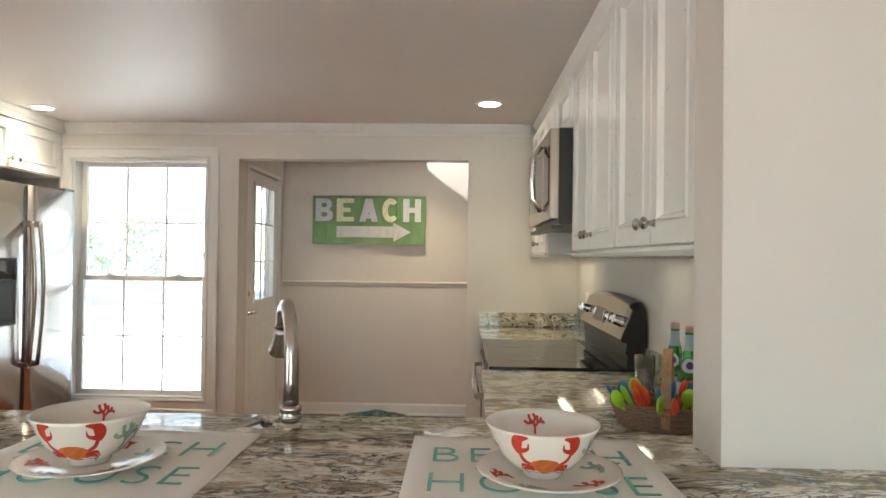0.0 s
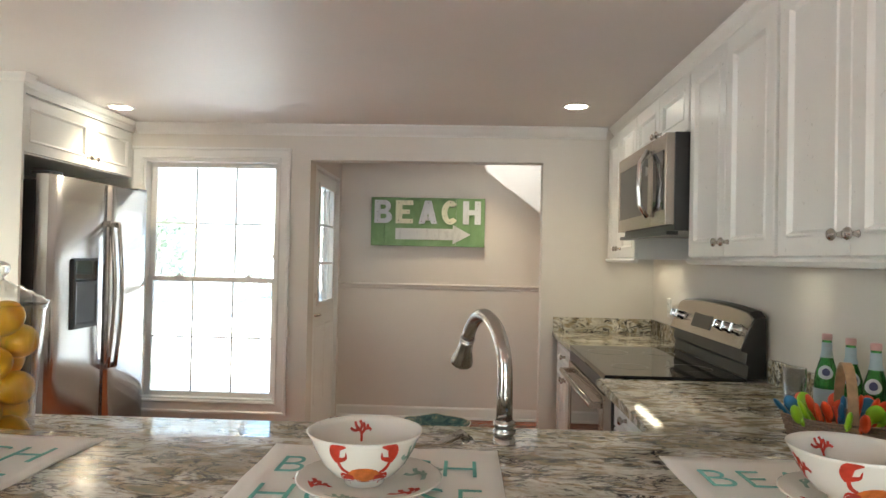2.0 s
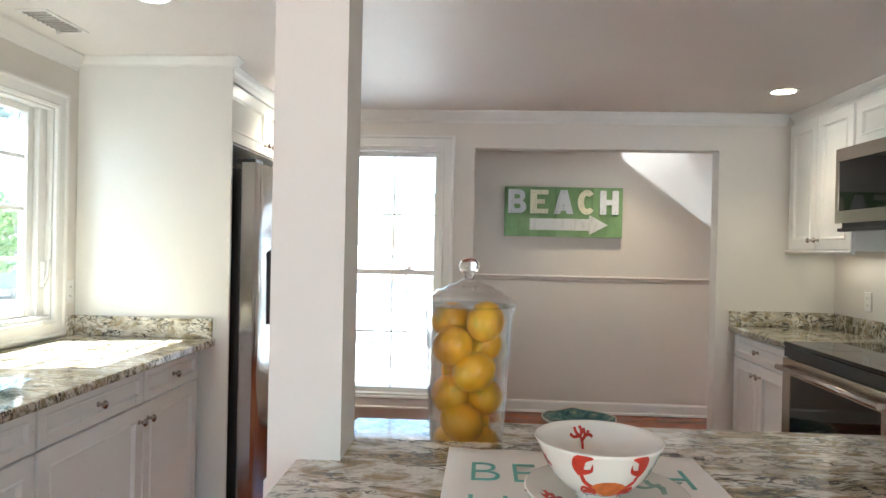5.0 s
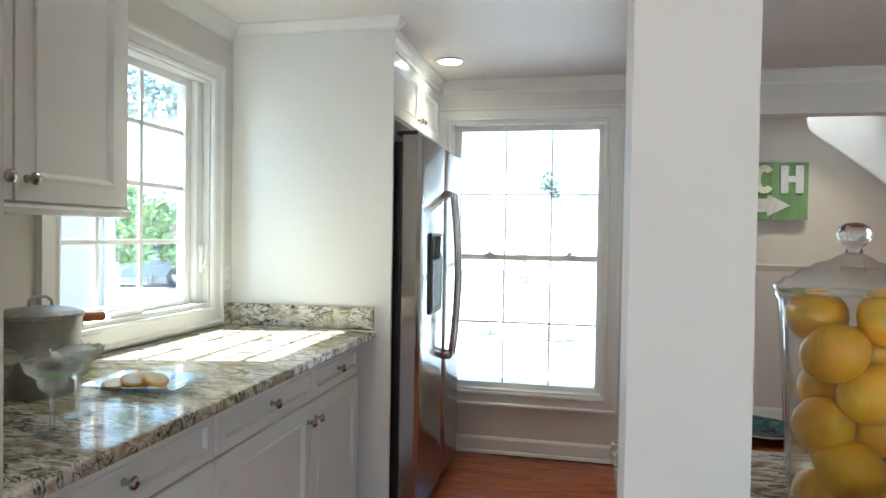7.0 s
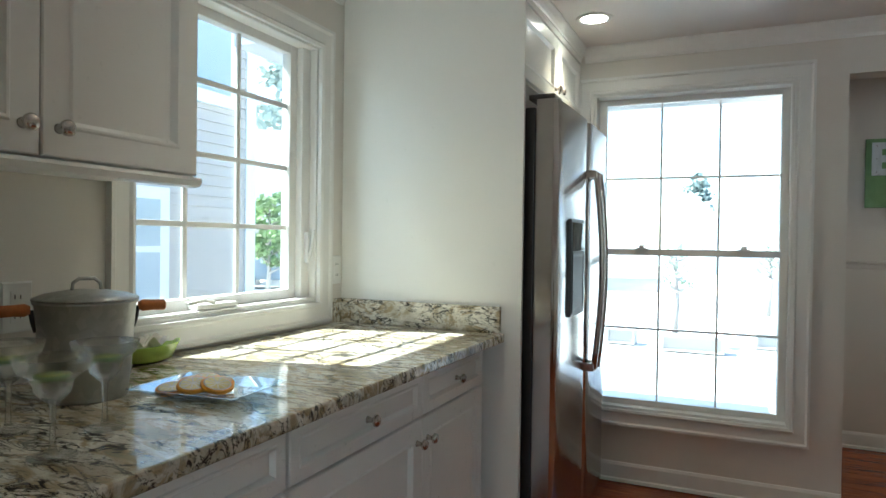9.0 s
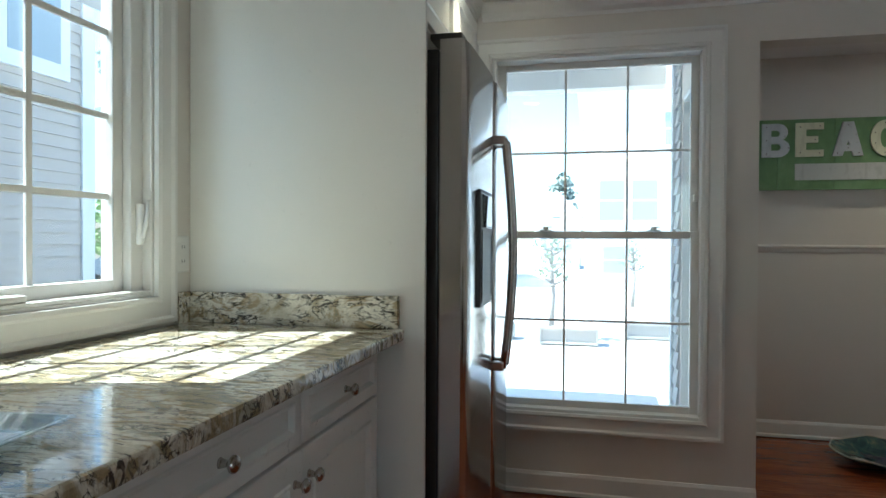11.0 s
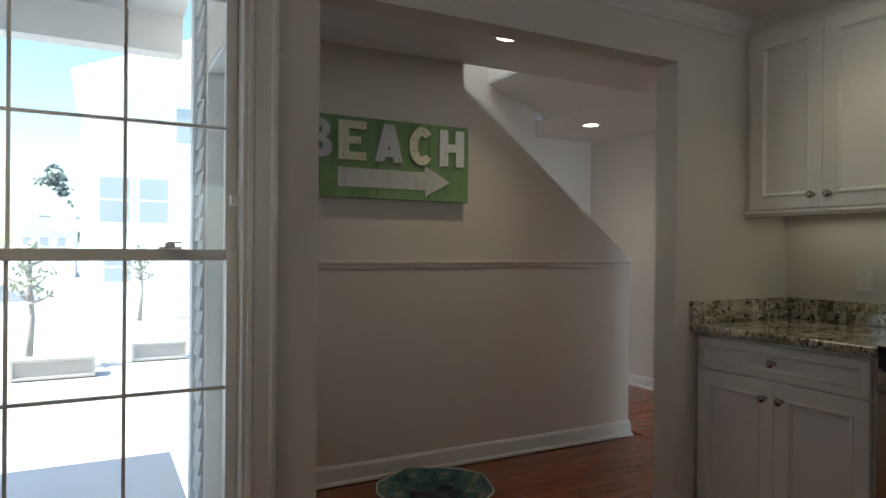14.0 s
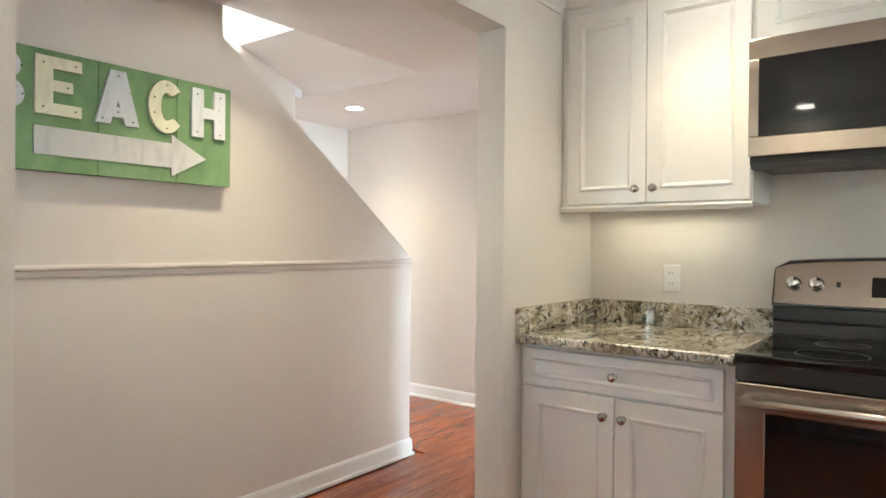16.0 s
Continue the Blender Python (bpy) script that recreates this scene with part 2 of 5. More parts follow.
def stepped_plate(bm, x0, x1, z0, z1, steps, back=0.0):
    """A plate that faces -y. steps: (inset, y) from the outside in; the back edge stands at y = back."""
    def ring(inset, y):
        return [bm.verts.new((x, y, z)) for x, z in ((x0 + inset, z0 + inset), (x1 - inset, z0 + inset), (x1 - inset, z1 - inset), (x0 + inset, z1 - inset))]
    rings = [ring(0, back)] + [ring(i, y) for i, y in steps]
    for a, b in zip(rings, rings[1:]):
        for k in range(4):
            bm.faces.new((a[k], a[(k + 1) % 4], b[(k + 1) % 4], b[k]))
    bm.faces.new(rings[-1])
    bm.faces.new(rings[0][::-1])
    return bm


def sweep(bm, path, profile, closed=False):
    """A moulding along a flat path of (x, y); the profile is (out, z), out to the left of the path."""
    n = len(path)
    rings = []
    for i, p in enumerate(path):
        p = Vector(p)
        a = Vector(path[i - 1]) if (i or closed) else None
        b = Vector(path[(i + 1) % n]) if (i < n - 1 or closed) else None
        d1 = (p - a).normalized() if a is not None else (b - p).normalized()
        d2 = (b - p).normalized() if b is not None else d1
        n1, n2 = Vector((-d1.y, d1.x)), Vector((-d2.y, d2.x))
        m = (n1 + n2).normalized()
        m = m / max(0.3, m.dot(n1))
        rings.append([bm.verts.new((p.x + m.x * o, p.y + m.y * o, z)) for o, z in profile])
    k = len(profile)
    pairs = list(zip(rings, rings[1:])) + ([(rings[-1], rings[0])] if closed else [])
    for a, b in pairs:
        for j in range(k):
            bm.faces.new((a[j], a[(j + 1) % k], b[(j + 1) % k], b[j]))
    if not closed:
        bm.faces.new(rings[0])
        bm.faces.new(rings[-1][::-1])
    return bm


def structure(name, bm, material, label, category, smooth=False):
    return tagged(part(name, bm, material, smooth=smooth), label, category, kind="structure")


CROWN = [(0, 0), (0, -0.075), (0.008, -0.075), (0.012, -0.062), (0.03, -0.045), (0.045, -0.02), (0.052, -0.012), (0.052, 0)]
BASEB = [(0, 0), (0, 0.10), (0.006, 0.10), (0.012, 0.085), (0.014, 0.02), (0.022, 0.015), (0.024, 0)]


def lifted(profile, z, scale=1.0):
    return [(o * scale, z + h * scale) for o, h in profile]


# ---- floors, walls, ceilings ----
bm = bmesh.new()
box(bm, -2.95, 4.2, -3.3, 4.72, -0.12, -0.012)
box(bm, -1.01, 4.2, 4.72, 5.95, -0.12, -0.012)
box(bm, -0.52, 4.2, 5.95, 7.9, -0.12, -0.012)
structure("floor_slab", bm, FLOOR, "red cherry subfloor under the boards", "floor")
structure("floor_dining", boxed(-2.8, 4.0, -3.0, 1.32, -0.012, 0.0), FLOOR, "red cherry wood floor of the dining room", "floor")


def wall(name, x0, x1, y0, y1, z0=0.0, z1=CEIL, holes=(), material=WALL, label="cream painted plaster wall"):
    """A straight wall; holes are (from, to, low, high) along its length."""
    bm = bmesh.new()
    along_x = (x1 - x0) > (y1 - y0)
    lo, hi = (x0, x1) if along_x else (y0, y1)
    def put(a, b, c, d):
        if b - a > 1e-4 and d - c > 1e-4:
            box(bm, *((a, b, y0, y1) if along_x else (x0, x1, a, b)), c, d)
    at = lo
    for a, b, c, d in sorted(holes):
        put(at, a, z0, z1)
        put(a, b, z0, c)
        put(a, b, d, z1)
        at = b
    put(at, hi, z0, z1)
    bmesh.ops.remove_doubles(bm, verts=bm.verts, dist=1e-5)
    return structure(name, bm, material, label, "wall")


OP_L, OP_R, OP_T = -0.84, 0.75, 2.05
WX0, WX1, WZ0, WZ1 = -2.02, -1.05, 0.37, 2.05
wall("wall_back", -2.95, 1.64, 4.60, 4.72, holes=[(WX0, WX1, WZ0, WZ1), (OP_L, OP_R, -0.0, OP_T)], label="cream painted kitchen wall with a window and a wide opening")
LW = (2.34, 3.22, 0.995, 2.01)
wall("wall_window_side", -2.95, -2.80, 1.32, 4.60, holes=[LW], label="cream painted wall with a casement window over the counter")
wall("wall_range_side", 1.50, 1.64, 1.402, 4.60, label="cream painted wall behind the range")
wall("wall_stub", -2.80, -2.07, 1.32, 1.46, label="white painted stub wall at the kitchen entry")
wall("wall_partition", 1.158, 4.0, 1.265, 1.40, label="pale grey painted partition wall")
wall("column", -1.148, -1.025, 1.325, 1.445, label="white painted square column at the end of the bar")
wall("wall_knee", -1.155, 1.156, 1.33, 1.44, 0, 0.99, label="white painted knee wall under the bar")
wall("wall_dining_side", -2.95, -2.80, -3.0, 1.32, holes=[(-1.95, -0.45, 0.65, 2.05)], label="cream painted dining room wall with a window")
wall("wall_dining_rear", -2.95, 4.15, -3.15, -3.0, holes=[(-0.3, 1.9, 0.6, 2.1)], label="cream painted rear wall with a window")
wall("wall_dining_far", 4.0, 4.15, -3.0, 1.45, label="cream painted dining room wall")
DOOR = (4.93, 5.80, 0.0, 2.04)
wall("wall_hall_door", -1.01, -0.87, 4.72, 5.83, holes=[(DOOR[0] - 0.05, DOOR[1] - 0.04, 0.0, 2.06)], material=HALLWALL, label="beige painted hall wall round the outer door")
wall("wall_hall_right", 2.87, 3.0, 1.402, 7.7, material=HALLWALL, label="pale painted wall at the end of the hall")
wall("wall_hall_far", -0.52, 2.87, 7.6, 7.74, material=HALLWALL, label="pale painted far hall wall")
# This unseen opening is added to let the hall daylight lamp through.
wall("wall_hall_close", 1.64, 2.87, 4.60, 4.72, holes=[(1.80, 2.72, 0.0, 2.05)], material=HALLWALL, label="pale painted hall wall behind the kitchen")
# the wall beside the stairs, with its sloped top
bm = bmesh.new()
pts = [(-1.01, 0), (1.675, 0), (1.675, 1.177), (0.39, 2.158), (0.39, 4.6), (-1.01, 4.6)]
f = [bm.verts.new((x, 5.83, z)) for x, z in pts]
g = [bm.verts.new((x, 5.95, z)) for x, z in pts]
bm.faces.new(f)
bm.faces.new(g[::-1])
for i in range(len(pts)):
    bm.faces.new((f[i], f[(i + 1) % 6], g[(i + 1) % 6], g[i]))
structure("wall_stair", bm, HALLWALL, "beige painted wall with a sloped top beside the stairs", "wall")
wall("wall_stair_far", -0.52, 1.65, 6.865, 6.95, 0, 4.6, material=HALLWALL, label="pale painted wall on the far side of the stairs")
wall("wall_shaft_end", 1.20, 1.32, 5.951, 6.864, 2.516, 4.6, material=HALLWALL, label="pale painted wall of the stairwell")
wall("wall_shaft_start", -0.52, -0.4, 5.95, 6.95, 0, 4.6, material=HALLWALL, label="pale painted wall of the stairwell")
wall("wall_shaft_side", 0.39, 1.77, 5.83, 5.95, CEIL + 0.25, 4.6, material=HALLWALL, label="pale painted wall of the stairwell")
bm = bmesh.new()
prof = [(1.785, 2.292), (1.205, 2.502), (1.205, 2.515), (1.785, 2.36)]
a = [bm.verts.new((x, 5.832, z)) for x, z in prof]
b = [bm.verts.new((x, 6.864, z)) for x, z in prof]
for k in range(4):
    bm.faces.new((a[k], a[(k + 1) % 4], b[(k + 1) % 4], b[k]))
bm.faces.new(a)
bm.faces.new(b[::-1])
# Trim white instead of ceiling paint: the daylight on the soffit is painted in.
structure("ceiling_soffit", bm, WHITE, "off-white sloped soffit at the end of the stairwell opening", "ceiling")
structure("ceiling_kitchen", boxed(-2.95, 4.15, -3.15, 4.72, CEIL, CEIL + 0.2), CEILM, "off-white satin ceiling of the kitchen", "ceiling")
bm = bmesh.new()
box(bm, -1.01, 3.0, 4.72, 5.83, CEIL, CEIL + 0.25)
box(bm, 1.785, 3.0, 5.83, 7.74, CEIL, CEIL + 0.25)
box(bm, -0.52, 1.785, 6.951, 7.74, CEIL, CEIL + 0.25)
structure("ceiling_hall", bm, CEILM, "off-white ceiling of the hall with the stairwell opening", "ceiling")
structure("ceiling_stairwell", boxed(-1.12, 1.89, 5.83, 6.95, 4.61, 4.7), CEILM, "white ceiling over the stairs", "ceiling")

# mouldings
bm = bmesh.new()
sweep(bm, [(1.17, 4.60), (-2.06, 4.60)], lifted(CROWN, CEIL))
sweep(bm, [(-2.80, 3.36), (-2.80, 2.25)], lifted(CROWN, CEIL))
structure("trim_crown", bm, WHITE, "white crown moulding along the kitchen walls", "moulding")
bm = bmesh.new()
sweep(bm, [(OP_L, 4.60), (-2.0, 4.60)], lifted(BASEB, 0))
structure("baseboard_kitchen", bm, WHITE, "white baseboard under the window", "baseboard")
bm = bmesh.new()
sweep(bm, [(1.675, 5.95), (1.675, 5.83), (-0.87, 5.83)], lifted(BASEB, 0))
sweep(bm, [(2.87, 4.74), (2.87, 7.6), (1.63, 7.6)], lifted(BASEB, 0))
structure("baseboard_hall", bm, WHITE, "white baseboard along the hall walls", "baseboard")
RAIL = [(0, 0), (0, 0.05), (0.01, 0.05), (0.02, 0.042), (0.02, 0.034), (0.01, 0.028), (0.008, 0.008), (0.004, 0)]
structure("chair_rail", sweep(bmesh.new(), [(1.675, 5.83), (-0.87, 5.83)], lifted(RAIL, 1.115)), HALLWALL, "beige chair rail on the stair wall", "moulding")

# ---- windows ----


def casing(bm, x0, x1, z0, z1, w=0.085, y=0.0):
    """A mitred moulded frame round an opening, facing -y from the plane y."""
    prof = [(0.0, 0.0), (0.0, -0.016), (0.012, -0.02), (0.02, -0.014), (w - 0.02, -0.014), (w - 0.012, -0.022), (w, -0.022), (w, 0.0)]
    rings = []
    for o, d in prof:
        rings.append([bm.verts.new((x, y + d, z)) for x, z in ((x0 - o, z0 - o), (x1 + o, z0 - o), (x1 + o, z1 + o), (x0 - o, z1 + o))])
    for a, b in zip(rings, rings[1:]):
        for k in range(4):
            bm.faces.new((a[k], a[(k + 1) % 4], b[(k + 1) % 4], b[k]))
    for k in range(4):
        a, b = rings[-1], rings[0]
        bm.faces.new((a[k], a[(k + 1) % 4], b[(k + 1) % 4], b[k]))


def frame_bars(bm, x0, x1, z0, z1, w, y0, y1, bevel=0.004):
    box(bm, x0, x0 + w, y0, y1, z0, z1, bevel)
    box(bm, x1 - w, x1, y0, y1, z0, z1, bevel)
    box(bm, x0 + w, x1 - w, y0, y1, z0, z0 + w, bevel)
    box(bm, x0 + w, x1 - w, y0, y1, z1 - w, z1, bevel)


def pane(parent, x0, x1, z0, z1, y):
    p = part("pane", boxed(x0, x1, y, y + 0.004, z0, z1), PANE, parent)
    p.visible_shadow = False
    return p


# double-hung window in the back wall, built facing -y
win = empty("window_back", pose(0, 4.60, 0), "white double-hung window with small panes over the kitchen floor", "window", kind="structure")
bm = bmesh.new()
casing(bm, WX0 + 0.01, WX1 - 0.01, WZ0 + 0.01, WZ1 - 0.01, 0.085)
part("casing", bm, WHITE, win)
bm = bmesh.new()
frame_bars(bm, WX0 + 0.002, WX1 - 0.002, WZ0 + 0.002, WZ1 - 0.002, 0.022, 0.002, 0.118)
part("jamb", bm, WHITE, win)
GX0, GX1 = -1.955, -1.11
for nm, z0, z1, y0 in (("upper_sash", 1.19, 2.03, 0.085), ("lower_sash", 0.39, 1.225, 0.055)):
    bm = bmesh.new()
    g0, g1 = (1.222, 1.995) if nm == "upper_sash" else (0.425, 1.192)
    box(bm, WX0 + 0.024, GX0, y0, y0 + 0.03, z0, z1, 0.003)
    box(bm, GX1, WX1 - 0.024, y0, y0 + 0.03, z0, z1, 0.003)
    box(bm, GX0, GX1, y0, y0 + 0.03, z0, g0, 0.003)
    box(bm, GX0, GX1, y0, y0 + 0.03, g1, z1, 0.003)
    sash = part(nm, bm, WHITE, win)
    bm = bmesh.new()
    for x in (-1.672, -1.388):
        box(bm, x - 0.005, x + 0.005, y0 + 0.008, y0 + 0.022, g0, g1)
    zc = 1.6 if nm == "upper_sash" else 0.803
    box(bm, GX0, GX1, y0 + 0.0085, y0 + 0.0215, zc - 0.005, zc + 0.005)
    part("muntin", bm, WHITE, sash)
    pane(sash, GX0, GX1, g0, g1, y0 + 0.013)
for x in (-1.76, -1.27):
    bm = bmesh.new()
    box(bm, x - 0.03, x + 0.03, 0.035, 0.06, 1.2255, 1.232, 0.002)
    lathe(bm, [(0.014, 0), (0.012, 0.012), (0.006, 0.014)], 12, x, 0.048, 1.232)
    box(bm, x - 0.004, x + 0.032, 0.042, 0.05, 1.242, 1.247, 0.002)
    part("sash_lock", bm, WHITE, win)
part("tilt_latch", boxed(WX1 - 0.052, WX1 - 0.03, 0.03, 0.058, 1.36, 1.39, 0.003), WHITE, win)

# casement window over the left counter: built facing -y, turned to face +x; local x is the world's y
win = empty("window_counter", pose(-2.80, 0, 0, 0, 0, 90), "white casement window with small panes over the granite counter", "window", kind="structure")
bm = bmesh.new()
casing(bm, LW[0] + 0.012, LW[1] - 0.012, LW[2] + 0.012, LW[3] - 0.012, 0.08)
part("casing", bm, WHITE, win)
bm = bmesh.new()
frame_bars(bm, LW[0] + 0.002, LW[1] - 0.002, LW[2] + 0.002, LW[3] - 0.002, 0.02, 0.002, 0.148)
part("jamb", bm, WHITE, win)
part("window_sill", boxed(LW[0] + 0.022, LW[1] - 0.022, 0.003, 0.06, LW[2] + 0.022, LW[2] + 0.032, 0.003), WHITE, win)
bm = bmesh.new()
g = (LW[0] + 0.067, 3.105, LW[2] + 0.067, 1.955)
box(bm, LW[0] + 0.022, g[0], 0.055, 0.095, LW[2] + 0.022, LW[3] - 0.022, 0.004)
box(bm, g[1], 3.145, 0.055, 0.095, LW[2] + 0.022, LW[3] - 0.022, 0.004)
box(bm, g[0], g[1], 0.055, 0.095, LW[2] + 0.022, g[2], 0.004)
box(bm, g[0], g[1], 0.055, 0.095, g[3], LW[3] - 0.022, 0.004)
sash = part("sash", bm, WHITE, win)
bm = bmesh.new()
for x in (2.605, 2.84):
    box(bm, x - 0.009, x + 0.009, 0.068, 0.0775, g[2], g[3], 0.002)
for z in (1.295, 1.52, 1.755):
    box(bm, g[0], g[1], 0.0685, 0.0772, z - 0.009, z + 0.009, 0.002)
part("muntin", bm, WHITE, sash)
pane(sash, g[0], g[1], g[2], g[3], 0.0785)
bm = bmesh.new()
box(bm, 3.165, 3.185, 0.012, 0.031, 1.16, 1.28, 0.006)
tube(bm, [(3.175, 0.012, 1.18), (3.17, -0.004, 1.22), (3.175, -0.008, 1.29)], [0.006, 0.007, 0.005], 8)
part("lock_lever", bm, WHITE, win)
part("stop", boxed(3.146, LW[1] - 0.0225, 0.03, 0.118, LW[2] + 0.0225, LW[3] - 0.0225, 0.004), WHITE, win)
bm = bmesh.new()
box(bm, 2.60, 2.78, 0.01, 0.055, LW[2] + 0.032, LW[2] + 0.05, 0.006)
tube(bm, [(2.66, 0.0, 1.05), (2.60, -0.015, 1.062), (2.53, -0.02, 1.055)], 0.006, 8)
part("crank", bm, WHITE, win)

# outer door in the hall, closed; faces +x, local x is the world's y
door = empty("door_hall", pose(-0.87, 0, 0, 0, 0, 90), "closed white outer door with a small-paned glass light and nickel lever", "door", kind="structure")
bm = bmesh.new()
y0, y1 = DOOR[0], DOOR[1] - 0.05
gl = (5.13, 5.62, 1.03, 1.93)
for a in ((y0, gl[0], 0.01, 2.03), (gl[1], y1, 0.01, 2.03), (gl[0], gl[1], 0.01, gl[2]), (gl[0], gl[1], gl[3], 2.03)):
    box(bm, a[0], a[1], 0.03, 0.07, a[2], a[3])
bmesh.ops.remove_doubles(bm, verts=bm.verts, dist=1e-5)
leaf = part("door_leaf", bm, WHITE, door)
for a, b in ((y0 + 0.13, (y0 + y1) / 2 - 0.04), ((y0 + y1) / 2 + 0.04, y1 - 0.13)):
    part("panel", stepped_plate(bmesh.new(), a, b, 0.25, 0.85, [(0, 0.03), (0.01, 0.022), (0.02, 0.022), (0.05, 0.026)], 0.035), WHITE, door)
bm = bmesh.new()
frame_bars(bm, gl[0] - 0.025, gl[1] + 0.025, gl[2] - 0.025, gl[3] + 0.025, 0.03, 0.016, 0.032)
for x in ((gl[0] * 2 + gl[1]) / 3, (gl[0] + gl[1] * 2) / 3):
    box(bm, x - 0.008, x + 0.008, 0.02, 0.03, gl[2], gl[3])
for k in (1, 2):
    z = gl[2] + (gl[3] - gl[2]) * k / 3
    box(bm, gl[0], gl[1], 0.021, 0.029, z - 0.008, z + 0.008)
part("light_frame", bm, WHITE, door)
pn = part("pane", boxed(gl[0], gl[1], 0.05, 0.054, gl[2], gl[3]), PANE, door)
pn.visible_shadow = False
bm = lathe(bmesh.new(), [(0.026, 0), (0.026, -0.008), (0.01, -0.012), (0.01, -0.04)], 16, 4.995, 0.03, 0.945, "Y")
tube(bm, [(4.995, -0.008, 0.945), (5.05, -0.012, 0.945), (5.10, -0.008, 0.94)], [0.009, 0.008, 0.007], 8)
part("door_handle", bm, NICKEL, door, "brushed nickel lever handle")
part("deadbolt", lathe(bmesh.new(), [(0.026, 0), (0.024, -0.012), (0.016, -0.016)], 16, 4.995, 0.03, 1.09, "Y"), NICKEL, door, "brushed nickel deadbolt")
bm = bmesh.new()
box(bm, DOOR[0] - 0.05, DOOR[0] - 0.004, 0.0, 0.138, 0, 2.06)
box(bm, DOOR[1] - 0.046, DOOR[1] - 0.04, 0.0, 0.138, 0, 2.06)
box(bm, DOOR[0] - 0.004, DOOR[1] - 0.046, 0.0, 0.138, 2.034, 2.06)
part("door_frame", bm, WHITE, door)

# ---- cabinets: built facing -y, local x to the right, z from the floor ----
KNOB = bmesh.new()
lathe(KNOB, [(0.010, 0), (0.008, -0.004), (0.006, -0.014), (0.009, -0.018), (0.0155, -0.023), (0.016, -0.028), (0.012, -0.033), (0.004, -0.035)], 16, 0, 0, 0, "Y")
knob_proto = part("knob_shape", KNOB, NICKEL)
KNOB_MESH = knob_proto.data
bpy.data.objects.remove(knob_proto)
DOOR_STEPS = [(0, -0.017), (0.003, -0.020), (0.055, -0.020), (0.059, -0.024), (0.064, -0.024), (0.074, -0.010), (0.080, -0.010)]
DRAWER_STEPS = [(0, -0.017), (0.003, -0.020), (0.030, -0.020), (0.033, -0.023), (0.037, -0.023), (0.045, -0.011), (0.05, -0.011)]


def knob(parent, x, z, y=-0.020):
    k = new("knob", KNOB_MESH)
    k.parent, k.location = parent, (x, y, z)
    return k


def front(cab, name, x0, x1, z0, z1, knob_at=None, steps=None):
    d = part(name, stepped_plate(bmesh.new(), x0 + 0.0015, x1 - 0.0015, z0 + 0.0015, z1 - 0.0015, steps or (DOOR_STEPS if name == "door" else DRAWER_STEPS), -0.001), CAB, cab)
    if knob_at:
        knob(d, *knob_at)
    return d


def base_unit(name, m, w, depth, label, drawers, doors, h=0.88, group=""):
    """drawers: x edges of the top drawers; doors: (x0, x1, side of the knob)."""
    cab = empty(name, m, label, "kitchen cabinet", group)
    bm = bmesh.new()
    box(bm, 0, w, 0, depth, 0.10, h)
    box(bm, 0, w, 0.06, depth, 0, 0.0995)
    part("body", bm, CAB, cab)
    for a, b in drawers:
        front(cab, "drawer", a, b, 0.727, h - 0.015, ((a + b) / 2, (0.727 + h - 0.015) / 2))
    for a, b, side in doors:
        front(cab, "door", a, b, 0.115, 0.722, ((b - 0.035 if side > 0 else a + 0.035), 0.655))
    return cab


def wall_unit(name, m, w, depth, z0, z1, label, doors, group="", rail=True, low=0.06):
    cab = empty(name, m, label, "kitchen cabinet", group)
    part("body", boxed(0, w, 0, depth, z0, z1), CAB, cab)
    for a, b, side in doors:
        front(cab, "door", a, b, z0 + 0.004, z1 - 0.01, ((b - 0.035 if side > 0 else a + 0.035), z0 + low))
    if rail:
        bm = bmesh.new()
        prof = [(0.0, 0.0), (0.022, 0.0), (0.028, -0.008), (0.02, -0.021), (0.0, -0.024)]
        a = [bm.verts.new((-0.0, -o, z0 + h)) for o, h in prof]
        b = [bm.verts.new((w, -o, z0 + h)) for o, h in prof]
        for k in range(len(prof)):
            bm.faces.new((a[k], a[(k + 1) % 5], b[(k + 1) % 5], b[k]))
        bm.faces.new(a)
        bm.faces.new(b[::-1])
        part("light_rail", bm, CAB, cab)
    return cab


LF, RF = -2.172, 0.885          # the faces of the left and right base cabinets
base_unit("base_cabinet", pose(LF, 1.462, 0, 0, 0, 90), 0.736, 0.625, "white raised-panel base cabinet with one wide drawer", [(0.02, 0.73)], [(0.02, 0.375, 1), (0.375, 0.73, -1)])
base_unit("base_cabinet", pose(LF, 2.199, 0, 0, 0, 90), 1.158, 0.625, "white raised-panel base cabinet with two drawers, beside the fridge panel", [(0.002, 0.637), (0.641, 1.145)], [(0.002, 0.639, 1), (0.639, 1.145, -1)])
base_unit("base_cabinet", pose(RF, 4.597, 0, 0, 0, -90), 0.78, 0.611, "white raised-panel base cabinet between the range and the hall opening", [(0.02, 0.74)], [(0.02, 0.38, 1), (0.38, 0.74, -1)])
base_unit("base_cabinet", pose(RF, 2.868, 0, 0, 0, -90), 0.88, 0.611, "white raised-panel corner base cabinet", [(0.01, 0.435), (0.445, 0.87)], [(0.01, 0.435, 1), (0.445, 0.87, -1)])
base_unit("sink_cabinet", pose(0.855, 2.0, 0, 0, 0, 180), 1.97, 0.55, "white sink base cabinet under the granite counter", [(0.2, 0.95), (0.95, 1.38)], [(0.2, 0.575, 1), (0.575, 0.95, -1), (0.95, 1.38, 1)])

